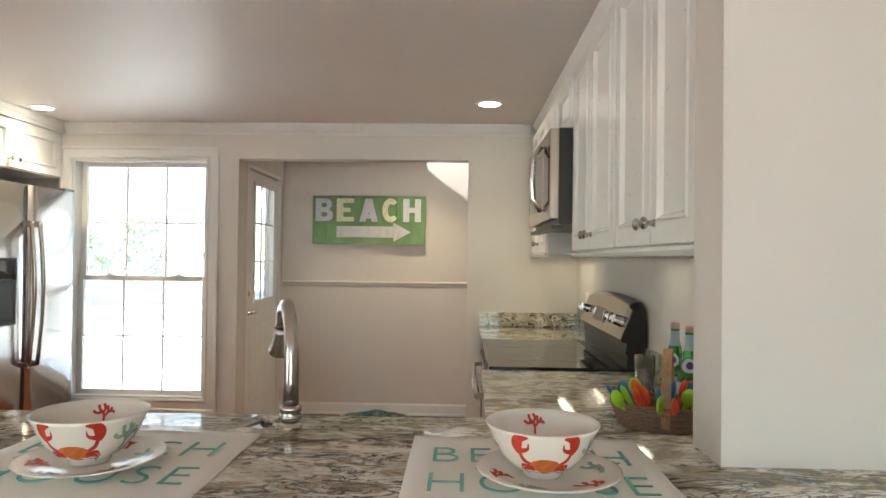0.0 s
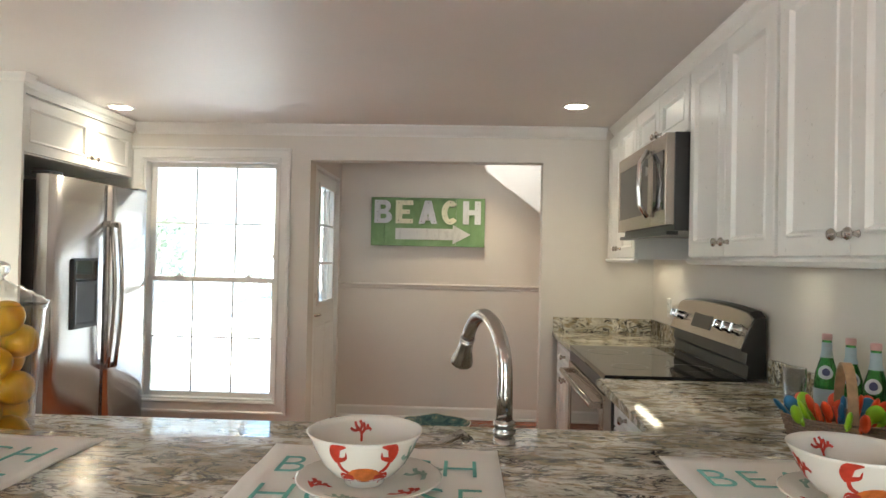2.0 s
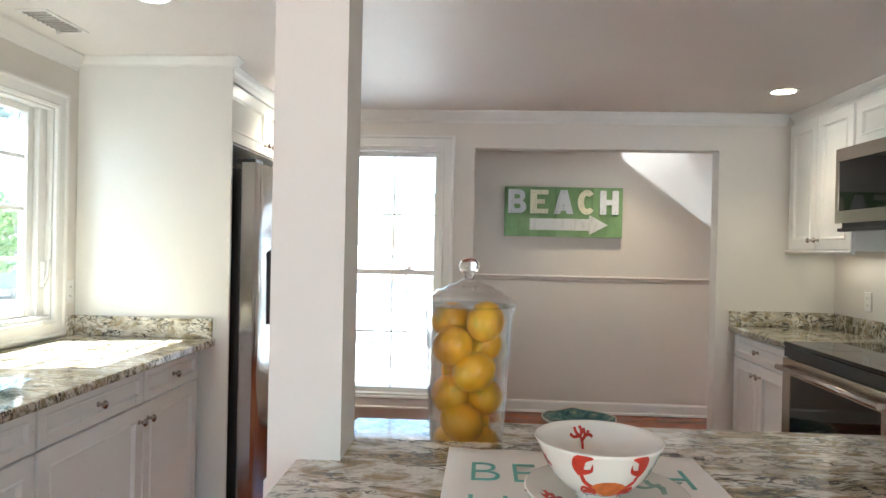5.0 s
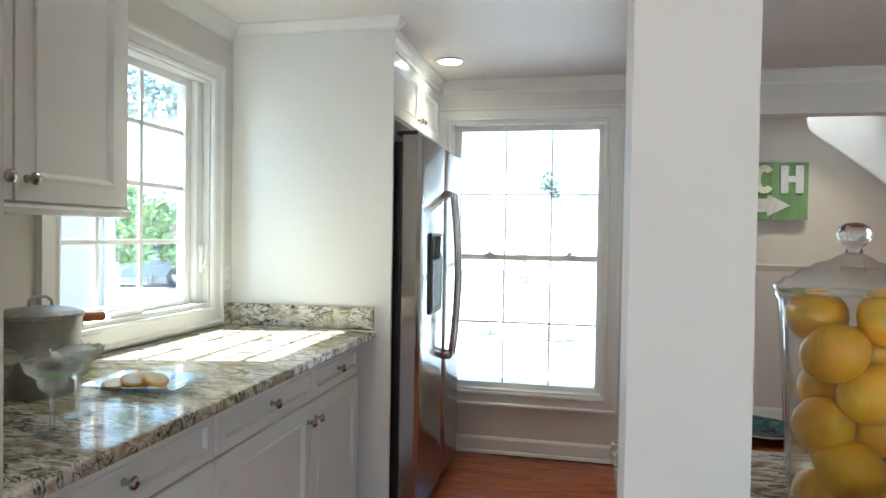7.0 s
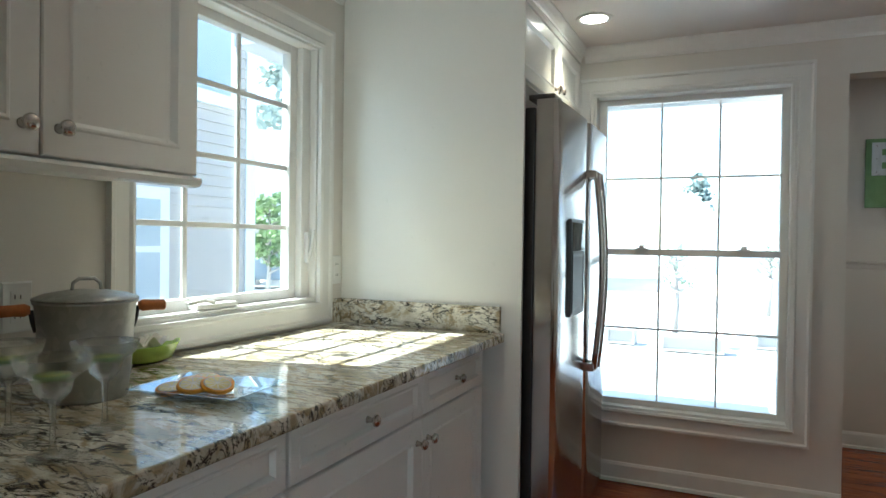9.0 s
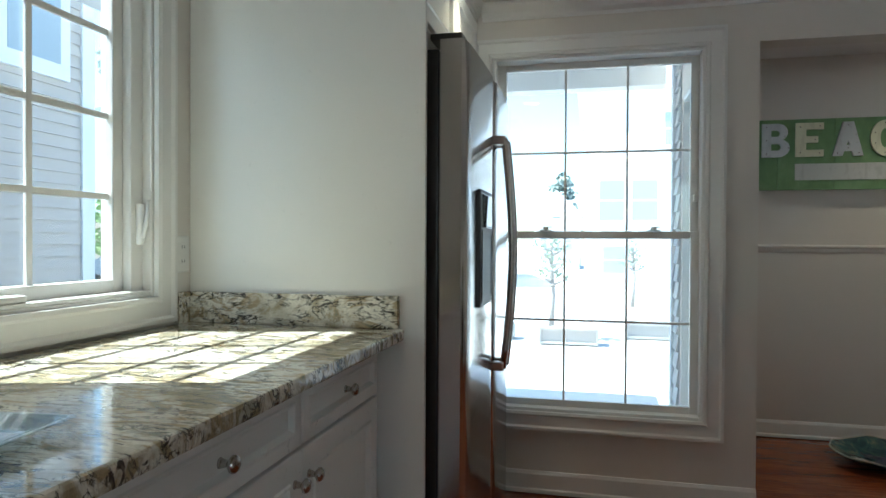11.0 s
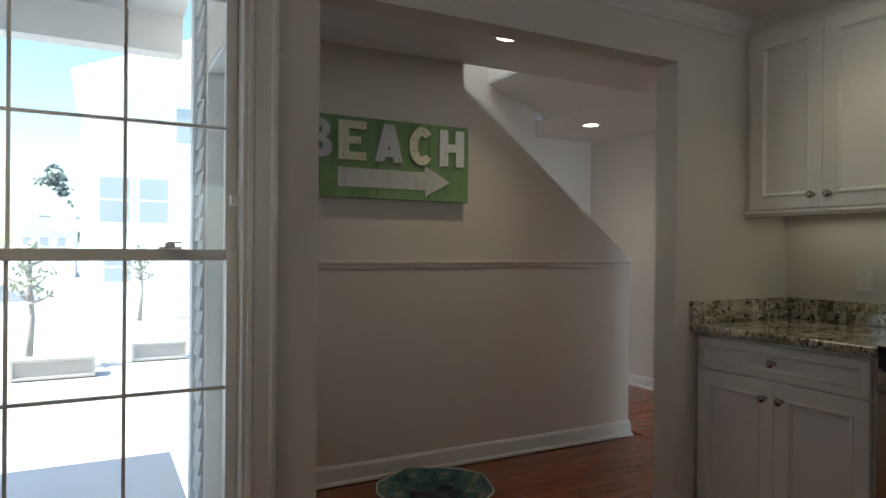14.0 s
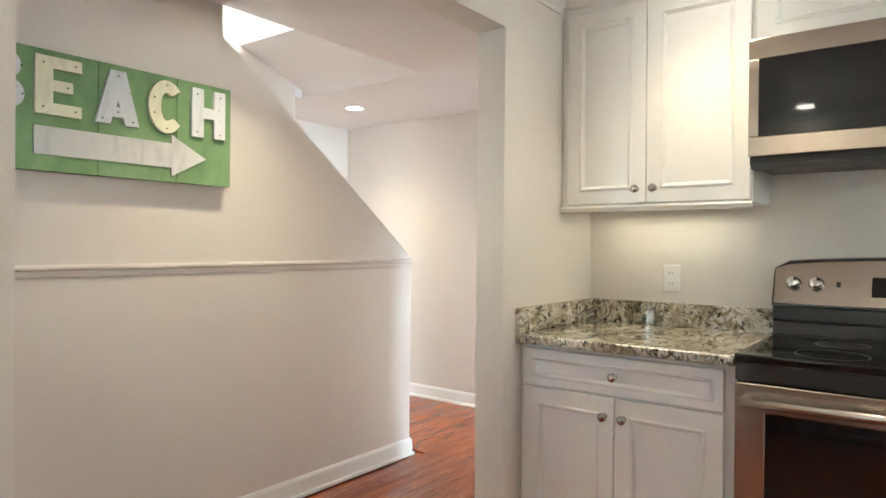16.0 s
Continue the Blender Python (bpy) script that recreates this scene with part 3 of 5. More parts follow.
RU = 1.205
Z0U, Z1U = 1.412, 2.215
wall_unit("wall_cabinet", pose(RU, 2.965, 0, 0, 0, -90), 0.79, 0.293, Z0U, Z1U, "white raised-panel wall cabinet with two doors", [(0.01, 0.395, 1), (0.395, 0.78, -1)])
wall_unit("wall_cabinet", pose(RU, 2.174, 0, 0, 0, -90), 0.722, 0.293, Z0U, Z1U, "white raised-panel wall cabinet with two doors beside the partition", [(0.01, 0.385, 1), (0.385, 0.715, -1)])
wall_unit("wall_cabinet", pose(RU, 4.597, 0, 0, 0, -90), 0.745, 0.293, Z0U, Z1U, "white raised-panel wall cabinet beside the microwave", [(0.03, 0.365, 1), (0.365, 0.74, -1)])
wall_unit("wall_cabinet", pose(RU, 3.851, 0, 0, 0, -90), 0.885, 0.293, 1.955, Z1U, "short white wall cabinet above the microwave", [(0.01, 0.442, 1), (0.442, 0.875, -1)], rail=False)
wall_unit("wall_cabinet", pose(-2.50, 1.462, 0, 0, 0, 90), 0.812, 0.298, Z0U - 0.016, Z1U, "white raised-panel wall cabinet above the glasses", [(0.03, 0.42, 1), (0.42, 0.805, -1)])
wall_unit("fridge_cabinet", pose(-2.10, 3.402, 0, 0, 0, 90), 1.196, 0.695, 1.90, Z1U, "short white cabinet above the fridge", [(0.06, 0.68, 1), (0.68, 1.17, -1)], rail=False)
tagged(part("fridge_panel", boxed(-2.798, -2.02, 3.381, 3.400, 0, CEIL - 0.002, 0.001), CAB), "white painted side panel beside the fridge", "panel", kind="structure")
FASC = lifted(CROWN, CEIL, 0.65)
bm = bmesh.new()
sweep(bm, [(1.222, 4.595), (1.222, 1.452)][::-1], FASC)
tagged(part("cabinet_crown", bm, CAB), "white crown moulding on the wall cabinets by the range", "moulding", kind="structure")
bm = bmesh.new()
sweep(bm, [(-2.798, 3.379), (-2.018, 3.379), (-2.018, 3.41), (-2.082, 3.42), (-2.082, 4.595)][::-1], FASC)
tagged(part("cabinet_crown", bm, CAB), "white crown moulding over the fridge", "moulding", kind="structure")
bm = bmesh.new()
sweep(bm, [(-2.798, 2.232), (-2.458, 2.232), (-2.458, 1.462)], FASC)
tagged(part("cabinet_crown", bm, CAB), "white crown moulding on the wall cabinet", "moulding", kind="structure")
bm = bmesh.new()
box(bm, 1.222, 1.4999, 1.452, 4.599, Z1U + 0.001, CEIL - 0.001)
box(bm, -2.7999, -2.082, 3.402, 4.599, Z1U + 0.001, CEIL - 0.001)
box(bm, -2.7999, -2.458, 1.462, 2.232, Z1U + 0.001, CEIL - 0.001)
tagged(part("cabinet_filler", bm, CAB), "white filler boards over the wall cabinets", "panel", kind="structure")

# ---- counters ----


def slab(name, x0, x1, y0, y1, z1, t, label):
    """A granite slab with an eased edge."""
    return tagged(part(name, boxed(x0, x1, y0, y1, z1 - t, z1, 0.007), GRANITE), label, "countertop")


slab("countertop_window", -2.798, -2.08, 1.462, 3.379, 0.915, 0.034, "pale polished granite countertop under the window")
slab("countertop_corner", 0.83, 1.498, 3.826, 4.598, 0.915, 0.034, "polished granite countertop beside the range")
slab("bar_top", -1.10, 2.2, 0.98, 1.463, 1.03, 0.034, "polished granite raised bar top")
bm = bmesh.new()
SK = (-0.1, 0.62, 1.60, 1.90)
pts = [(-1.13, 1.465), (1.498, 1.465), (1.498, 2.872), (0.795, 2.872), (0.795, 2.06), (0.765, 2.03), (-1.13, 2.03)]
top = [bm.verts.new((x, y, 0.915)) for x, y in pts]
low = [bm.verts.new((x, y, 0.881)) for x, y in pts]
bm.faces.new(top)
bm.faces.new(low[::-1])
for i in range(len(pts)):
    bm.faces.new((low[i], low[(i + 1) % 7], top[(i + 1) % 7], top[i]))
bmesh.ops.bevel(bm, geom=[e for e in bm.edges if abs(e.verts[0].co.z - 0.915) < 1e-4 and abs(e.verts[1].co.z - 0.915) < 1e-4], offset=0.007, segments=2, affect="EDGES")
tagged(part("countertop_sink", bm, GRANITE), "polished granite L-shaped countertop round the sink", "countertop")
for nm, b in (("backsplash", (-2.799, -2.780, 3.30, 3.358)), ("backsplash", (-2.799, -2.095, 3.359, 3.3795)), ("backsplash", (1.48, 1.4995, 3.817, 4.577)), ("backsplash", (0.835, 1.4995, 4.578, 4.5995)), ("backsplash", (1.48, 1.4995, 1.465, 2.87))):
    tagged(part(nm, boxed(b[0], b[1], b[2], b[3], 0.9155, 1.012, 0.003), GRANITE), "low polished granite backsplash on the counter", "backsplash")

# ---- fridge: local x is the world's y, faces +x ----
fr = empty("fridge", pose(-2.0, 3.46, 0, 0, 0, 90), "stainless side-by-side fridge with a dark dispenser, in the white surround", "fridge")
FW, FH = 1.04, 1.79
part("body", boxed(0.0, FW, 0.0, 0.74, 0.02, FH - 0.03, 0.005), DARK, fr)


def curved_door(x0, x1, z0, z1, cut=None):
    bm = bmesh.new()
    n = 10
    rings = []
    mid = FW / 2
    for i in range(n + 1):
        x = x0 + (x1 - x0) * i / n
        y = -0.082 - 0.010 * (1 - ((x - mid) / mid) ** 2)
        if i in (0, n):
            y += 0.012
        rings.append([bm.verts.new(p) for p in ((x, 0.0 - 0.004, z0), (x, y, z0), (x, y, z1), (x, -0.004, z1))])
    for a, b in zip(rings, rings[1:]):
        for k in range(4):
            f = bm.faces.new((a[k], a[(k + 1) % 4], b[(k + 1) % 4], b[k]))
            f.smooth = k == 1
    bm.faces.new(rings[0])
    bm.faces.new(rings[-1][::-1])
    return bm


SPLIT = 0.535
dl = part("door", curved_door(0.004, SPLIT - 0.003, 0.06, FH), STEEL, fr)
dr = part("door", curved_door(SPLIT + 0.003, FW - 0.004, 0.06, FH), STEEL, fr)
disp = part("dispenser", boxed(0.19, 0.43, -0.1005, -0.07, 0.955, 1.35, 0.006), DARK, dl, "black water dispenser surround")
part("panel", boxed(0.205, 0.415, -0.103, -0.098, 1.22, 1.335, 0.002), BLACKGLASS, dl)
bm = bmesh.new()
stepped_plate(bm, 0.205, 0.415, 0.97, 1.215, [(0, -0.104), (0.008, -0.104), (0.02, -0.1012)], -0.098)
part("recess", bm, DARK, dl)
for x, d in ((SPLIT - 0.04, dl), (SPLIT + 0.04, dr)):
    bm = bmesh.new()
    P = []
    for i in range(13):
        s = i / 12
        P.append((x, -0.135 - 0.03 * math.sin(math.pi * s), 0.70 + 0.86 * s))
    tube(bm, P, 0.013, 12)
    box(bm, x - 0.014, x + 0.014, -0.14, -0.09, 0.69, 0.725, 0.004)
    box(bm, x - 0.014, x + 0.014, -0.14, -0.09, 1.535, 1.57, 0.004)
    part("handle", bm, NICKEL, d, "long bowed stainless handle")
part("kick_grille", boxed(0.01, FW - 0.01, -0.03, 0.0, 0.0, 0.055), DARK, fr)
part("hinge_cover", boxed(0.01, 0.12, -0.07, 0.03, FH + 0.0005, FH + 0.02, 0.004), DARK, fr)
part("hinge_cover", boxed(FW - 0.12, FW - 0.01, -0.07, 0.03, FH + 0.0005, FH + 0.02, 0.004), DARK, fr)

# ---- range: faces -x, local x is the world's -y ----
RW = 0.94
rg = empty("range", pose(0.86, 3.822, 0, 0, 0, -90), "stainless electric range with a black glass top, between the counters", "range")
part("body", boxed(0.002, RW, 0.0, 0.62, 0.02, 0.90, 0.003), DARK, rg)
top = part("cooktop", boxed(0.0, RW + 0.003, -0.03, 0.545, 0.901, 0.925, 0.006), BLACKGLASS, rg, "black glass cooktop")
for x, y, r in ((0.24, 0.13, 0.10), (0.24, 0.39, 0.08), (0.70, 0.13, 0.08), (0.70, 0.39, 0.10)):
    part("burner_ring", lathe(bmesh.new(), [(r - 0.003, 0.9252), (r, 0.9252), (r, 0.9254), (r - 0.003, 0.9254)], 40, x, y, 0, caps=False), plain("burner_print", (0.10, 0.10, 0.10), 0.3), top)
bm = bmesh.new()
rings = [[bm.verts.new(p) for p in ((a, y, c), (b, y, c), (b, y, d), (a, y, d))] for a, b, c, d, y in ((0.004, RW - 0.002, 0.24, 0.84, -0.002), (0.004, RW - 0.002, 0.24, 0.84, -0.032), (0.007, RW - 0.005, 0.243, 0.837, -0.035), (0.086, RW - 0.084, 0.322, 0.758, -0.035), (0.089, RW - 0.087, 0.325, 0.755, -0.032), (0.089, RW - 0.087, 0.325, 0.755, -0.002))]
for a, b in zip(rings, rings[1:] + rings[:1]):
    for k in range(4):
        bm.faces.new((a[k], a[(k + 1) % 4], b[(k + 1) % 4], b[k]))
od = part("oven_door", bm, STEEL_H, rg, "stainless oven door")
part("oven_window", boxed(0.0895, RW - 0.0875, -0.0325, -0.006, 0.326, 0.7545), BLACKGLASS, od)
bm = bmesh.new()
tube(bm, [(0.03, -0.075, 0.792), (RW / 2, -0.085, 0.797), (RW - 0.03, -0.075, 0.792)], 0.014, 12)
box(bm, 0.03, 0.055, -0.075, -0.034, 0.78, 0.805, 0.004)
box(bm, RW - 0.055, RW - 0.03, -0.075, -0.034, 0.78, 0.805, 0.004)
part("handle", bm, STEEL_H, od, "stainless bar handle")
part("control_strip", boxed(0.004, RW - 0.002, -0.028, -0.001, 0.846, 0.8995, 0.002), DARK, rg)
part("drawer", boxed(0.004, RW - 0.002, -0.03, -0.001, 0.06, 0.232, 0.005), STEEL_H, rg)


def arched(bm, prof, x0, x1, rise, n=20, top=1.07):
    """A bar along x whose part above the height top bows up towards the middle; prof is (y, z)."""
    rings = []
    for i in range(n + 1):
        x = x0 + (x1 - x0) * i / n
        u = (x - RW / 2) / (RW / 2)
        lift = rise * (1 - u * u) - 0.022 * max(0.0, abs(u) - 0.965) / 0.035
        rings.append([bm.verts.new((x, y, z + lift * max(0.0, min(1.0, (z - top) / 0.1)))) for y, z in prof])
    k = len(prof)
    for p, q in zip(rings, rings[1:]):
        for j in range(k):
            bm.faces.new((p[j], p[(j + 1) % k], q[(j + 1) % k], q[j])).smooth = False
    bm.faces.new(rings[0])
    bm.faces.new(rings[-1][::-1])
    return bm


bm = arched(bmesh.new(), [(0.62, 0.926), (0.545, 0.926), (0.55, 0.975), (0.54, 0.985), (0.545, 1.03), (0.520, 1.038), (0.522, 1.052), (0.566, 1.178), (0.580, 1.192), (0.60, 1.197), (0.62, 1.195)], 0.0, RW, 0.022)
part("backguard", bm, DARK, rg)
sl = math.degrees(math.atan2(0.044, 0.126))
face = part("control_face", arched(bmesh.new(), [(0.524, 1.044), (0.5185, 1.046), (0.5640, 1.184), (0.572, 1.186)], 0.006, RW - 0.006, 0.022), STEEL_H, rg, "bowed stainless control face")
ctl = pose(0, 0.5185, 1.052, -sl)
dsp = part("display", boxed(RW * 0.33, RW * 0.60, -0.004, 0.001, 0.03, 0.102, 0.002), BLACKGLASS, face)
dsp.matrix_basis = ctl
btn = part("button", boxed(0.205, 0.218, -0.004, 0.001, 0.06, 0.08, 0.001), DARK, face)
btn.matrix_basis = ctl
for x in (0.07, 0.143, RW - 0.25, RW - 0.16, RW - 0.07):
    kb = part("control_knob", lathe(bmesh.new(), [(0.026, 0.002), (0.026, -0.006), (0.0225, -0.010), (0.021, -0.030), (0.017, -0.035), (0.0005, -0.036)], 20, 0, 0, 0, "Y", caps=False), CHROME, face)
    kb.matrix_basis = ctl @ pose(x, 0, 0.068)
    grip = part("grip", boxed(-0.0045, 0.0045, -0.044, -0.034, -0.019, 0.019, 0.002), CHROME, kb)

# ---- microwave ----
MW = 0.88
mw = empty("microwave", pose(1.13, 3.849, 0, 0, 0, -90), "stainless over-the-range microwave hung between the wall cabinets", "microwave")
part("body", boxed(0, MW, 0.0, 0.37, 1.53, 1.952, 0.003), DARK, mw)
bm = bmesh.new()
box(bm, 0.003, MW * 0.76, -0.04, -0.001, 1.555, 1.6195, 0.003)
box(bm, 0.003, MW * 0.76, -0.04, -0.001, 1.8805, 1.949, 0.003)
box(bm, 0.003, 0.035, -0.04, -0.001, 1.62, 1.88, 0.003)
box(bm, MW * 0.68, MW * 0.76, -0.04, -0.001, 1.62, 1.88, 0.003)
md = part("door", bm, STEEL_H, mw, "stainless microwave door")
part("door_window", boxed(0.0355, MW * 0.68 - 0.0005, -0.037, -0.004, 1.6205, 1.8795), BLACKGLASS, md)
part("control_panel", boxed(MW * 0.763, MW - 0.003, -0.04, -0.001, 1.555, 1.949, 0.004), STEEL_H, mw)
part("keypad", boxed(MW * 0.79, MW - 0.03, -0.043, -0.04, 1.62, 1.88, 0.002), BLACKGLASS, mw)
bm = tube(bmesh.new(), [(MW * 0.72, -0.05, 1.60), (MW * 0.72, -0.085, 1.66), (MW * 0.72, -0.09, 1.75), (MW * 0.72, -0.085, 1.85), (MW * 0.72, -0.05, 1.91)], 0.012, 12)
part("handle", bm, CHROME, md, "bowed chrome handle")
part("vent_grille", boxed(0.01, MW - 0.01, -0.03, 0.02, 1.512, 1.5295, 0.003), DARK, mw)

# ---- recessed lamps ----
m, n, l, b = nodes_of("lamp_glow")
b.inputs["Emission Color"].default_value, b.inputs["Emission Strength"].default_value = (1, 0.9, 0.75, 1), 5
GLOW = m
for x, y in DOWNLIGHTS:
    can = empty("recessed_light", pose(x, y, CEIL), "round white recessed ceiling light, lit", "ceiling light", "recessed lights")
    part("trim_ring", lathe(bmesh.new(), [(0.062, -0.001), (0.062, -0.006), (0.08, -0.006), (0.084, -0.001)], 32), WHITE, can)
    part("lens", lathe(bmesh.new(), [(0.0615, -0.002), (0.060, -0.0045)], 32), GLOW, can)

reg = empty("ceiling_vent", pose(-2.585, 2.87, CEIL), "white louvred metal ceiling register near the window wall", "ceiling vent")
bm = bmesh.new()
frame_bars(bm, -0.065, 0.065, -0.14, 0.14, 0.016, -0.006, -0.001, 0.001)
for v in bm.verts:
    v.co = Vector((v.co.x, v.co.z, v.co.y))
part("frame", bm, WHITE, reg)
for k in range(9):
    sl_ = part("slat", boxed(-0.048, 0.048, -0.009, 0.009, -0.0008, 0.0008), WHITE, reg)
    sl_.matrix_basis = pose(0, -0.112 + 0.028 * k, -0.008, 38)
part("lever", boxed(-0.052, -0.046, 0.095, 0.115, -0.022, -0.006, 0.001), WHITE, reg)

# ---- smaller things: materials ----
PORC = plain("glazed_porcelain", (0.82, 0.775, 0.68), 0.12, vary=0.03)
RED = plain("red_print", (0.62, 0.055, 0.03), 0.2, vary=0.35, scale=90)
ORANGE = plain("orange_print", (0.80, 0.20, 0.04), 0.2, vary=0.4, scale=70)
SAGE = plain("sage_print", (0.36, 0.50, 0.40), 0.2, vary=0.3, scale=60)
TEAL = plain("teal_ink", (0.20, 0.52, 0.44), 0.8, vary=0.2, scale=80)
LINEN = painted("linen", (0.92, 0.88, 0.80), 0.9, 500, 0.3, 0.06)
GREENB = glass("green_bottle_glass", (0.12, 0.62, 0.16), 0.02)
PLORANGE = plain("orange_plastic", (0.85, 0.09, 0.02), 0.35)
PLLIME = plain("lime_plastic", (0.36, 0.70, 0.03), 0.35)
PLBLUE = plain("blue_plastic", (0.02, 0.17, 0.36), 0.35)
OAK = plain("light_wood", (0.50, 0.30, 0.16), 0.5, vary=0.3, scale=50)
HANDLEW = plain("turned_wood", (0.58, 0.19, 0.05), 0.4, vary=0.3, scale=50)
WICKER = plain("wicker", (0.36, 0.24, 0.17), 0.7, vary=0.45, scale=160)
PLASTIC = plain("white_plastic", (0.78, 0.77, 0.74), 0.3, vary=0.02)
PULP = plain("lemon_pulp", (0.86, 0.72, 0.34), 0.25, vary=0.2, scale=120)
LIMEP = plain("lime_pulp", (0.45, 0.55, 0.12), 0.25, vary=0.2, scale=120)
RIND = plain("orange_rind", (0.85, 0.36, 0.03), 0.4, vary=0.2, scale=120)
LIMER = plain("lime_rind", (0.10, 0.26, 0.04), 0.4)

m, n, l, b = nodes_of("lemon_skin")
f = noise_tex(n, l, 12, 3)
l.new(ramp(n, l, f, [(0.30, (0.30, 0.40, 0.05)), (0.40, (0.92, 0.52, 0.03)), (0.72, (0.96, 0.42, 0.02))]), b.inputs["Base Color"])
b.inputs["Roughness"].default_value = 0.35
bump(n, l, b, noise_tex(n, l, 260, 2), 0.25, 0.0006)
LEMON = m
m, n, l, b = nodes_of("galvanized_zinc")
t = n.new("ShaderNodeTexVoronoi")
t.inputs["Scale"].default_value = 55
co = n.new("ShaderNodeTexCoord")
l.new(co.outputs["Object"], t.inputs["Vector"])
l.new(ramp(n, l, t.outputs["Color"], [(0.2, (0.40, 0.40, 0.385)), (0.8, (0.48, 0.48, 0.46))]), b.inputs["Base Color"])
l.new(ramp(n, l, noise_tex(n, l, 6, 4), [(0.3, (0.35,) * 3), (0.7, (0.6,) * 3)]), b.inputs["Roughness"])
b.inputs["Metallic"].default_value = 0.9
ZINC = m
m, n, l, b = nodes_of("weathered_green_board")
f = noise_tex(n, l, 6, 6, 0.65, 0.4, (1, 1, 0.5))
c = ramp(n, l, f, [(0.3, (0.14, 0.25, 0.11)), (0.55, (0.20, 0.33, 0.15)), (0.75, (0.27, 0.40, 0.22))])
c = mixed(n, l, ramp(n, l, noise_tex(n, l, 60, 4, 0.7, 0, (1, 1, 0.2)), [(0.66, (0, 0, 0)), (0.74, (0.6, 0.6, 0.6))]), c, (0.30, 0.28, 0.18))
l.new(c, b.inputs["Base Color"])
b.inputs["Roughness"].default_value = 0.75
GREENW = m


def whitewash(name, color):
    m, n, l, b = nodes_of(name)
    f = noise_tex(n, l, 14, 6, 0.7, 0.3, (1, 1, 0.3))
    c = ramp(n, l, f, [(0.28, tuple(v * 0.72 for v in color)), (0.5, color)])
    c = mixed(n, l, ramp(n, l, noise_tex(n, l, 45, 3), [(0.70, (0, 0, 0)), (0.76, (0.7, 0.7, 0.7))]), c, (0.22, 0.17, 0.12))
    l.new(c, b.inputs["Base Color"])
    b.inputs["Roughness"].default_value = 0.7
    return m


WASH_GREY, WASH_CREAM = whitewash("blue_grey_wash", (0.60, 0.62, 0.64)), whitewash("cream_wash", (0.72, 0.70, 0.52))
m, n, l, b = nodes_of("abalone_glaze")
f = noise_tex(n, l, 9, 5, 0.6, 1.5)
c = ramp(n, l, f, [(0.25, (0.01, 0.03, 0.05)), (0.42, (0.02, 0.07, 0.09)), (0.54, (0.06, 0.14, 0.13)), (0.66, (0.22, 0.24, 0.17)), (0.8, (0.42, 0.42, 0.34))])
l.new(c, b.inputs["Base Color"])
b.inputs["Roughness"].default_value = 0.15
ABALONE = m
INKBLUE = plain("dark_blue_glaze", (0.012, 0.022, 0.06), 0.12)

# ---- the sign ----


def outline_mesh(loops, half):
    """A flat shape with holes, given as loops of (x, z), turned into a solid that faces -y."""
    cu = bpy.data.curves.new("outline", "CURVE")
    cu.dimensions, cu.fill_mode, cu.extrude, cu.bevel_depth = "2D", "BOTH", half, 0.0
    for loop in loops:
        sp = cu.splines.new("POLY")
        sp.points.add(len(loop) - 1)
        for p, (x, z) in zip(sp.points, loop):
            p.co = (x, z, 0, 1)
        sp.use_cyclic_u = True
    ob = new("outline", cu)
    me = bpy.data.meshes.new_from_object(ob)
    bpy.data.objects.remove(ob)
    me.transform(Matrix.Rotation(radians(90), 4, "X"))
    return me


def arc(cx, cz, rx, rz, a0, a1, n=10):
    return [(cx + rx * math.cos(radians(a0 + (a1 - a0) * i / n)), cz + rz * math.sin(radians(a0 + (a1 - a0) * i / n))) for i in range(n + 1)]


LETTERS = {  # unit boxes, 1 high
    "B": [[(0, 0), (0.42, 0)] + arc(0.45, 0.27, 0.30, 0.27, -90, 75) + arc(0.42, 0.74, 0.28, 0.26, -60, 90) + [(0, 1)], [(0.25, 0.2), (0.25, 0.4)] + arc(0.42, 0.3, 0.10, 0.1, 90, -90, 6), [(0.25, 0.61), (0.25, 0.8)] + arc(0.4, 0.705, 0.09, 0.095, 90, -90, 6)],
    "E": [[(0, 0), (0.72, 0), (0.72, 0.2), (0.27, 0.2), (0.27, 0.41), (0.58, 0.41), (0.58, 0.6), (0.27, 0.6), (0.27, 0.8), (0.72, 0.8), (0.72, 1), (0, 1)]],
    "A": [[(0, 0), (0.26, 0), (0.30, 0.14), (0.50, 0.14), (0.54, 0), (0.80, 0), (0.54, 1), (0.26, 1)], [(0.36, 0.32), (0.44, 0.32), (0.40, 0.44)]],
    "C": [arc(0.38, 0.5, 0.38, 0.52, 40, 320, 24) + [(0.52, 0.28)] + arc(0.38, 0.5, 0.13, 0.28, 305, 55, 14)[1:-1] + [(0.48, 0.72)]],
    "H": [[(0, 0), (0.26, 0), (0.26, 0.40), (0.50, 0.40), (0.50, 0), (0.76, 0), (0.76, 1), (0.50, 1), (0.50, 0.62), (0.26, 0.62), (0.26, 1), (0, 1)]],
}
sign = empty("wall_sign", pose(-0.593, 5.828, 1.490) @ Matrix.Diagonal((0.99, 1, 0.97, 1)), "weathered green plank sign with raised letters BEACH above an arrow", "sign")
for z in (0.08, 0.32):
    part("batten", boxed(0.05, 0.94, -0.0325, -0.001, z, z + 0.04), GREENW, sign)
for i, (a, b_) in enumerate(((0, 0.118), (0.120, 0.43), (0.432, 0.74), (0.742, 0.991))):
    part("board", boxed(a, b_, -0.062, -0.033, 0.0, 0.43, 0.0015), GREENW, sign)
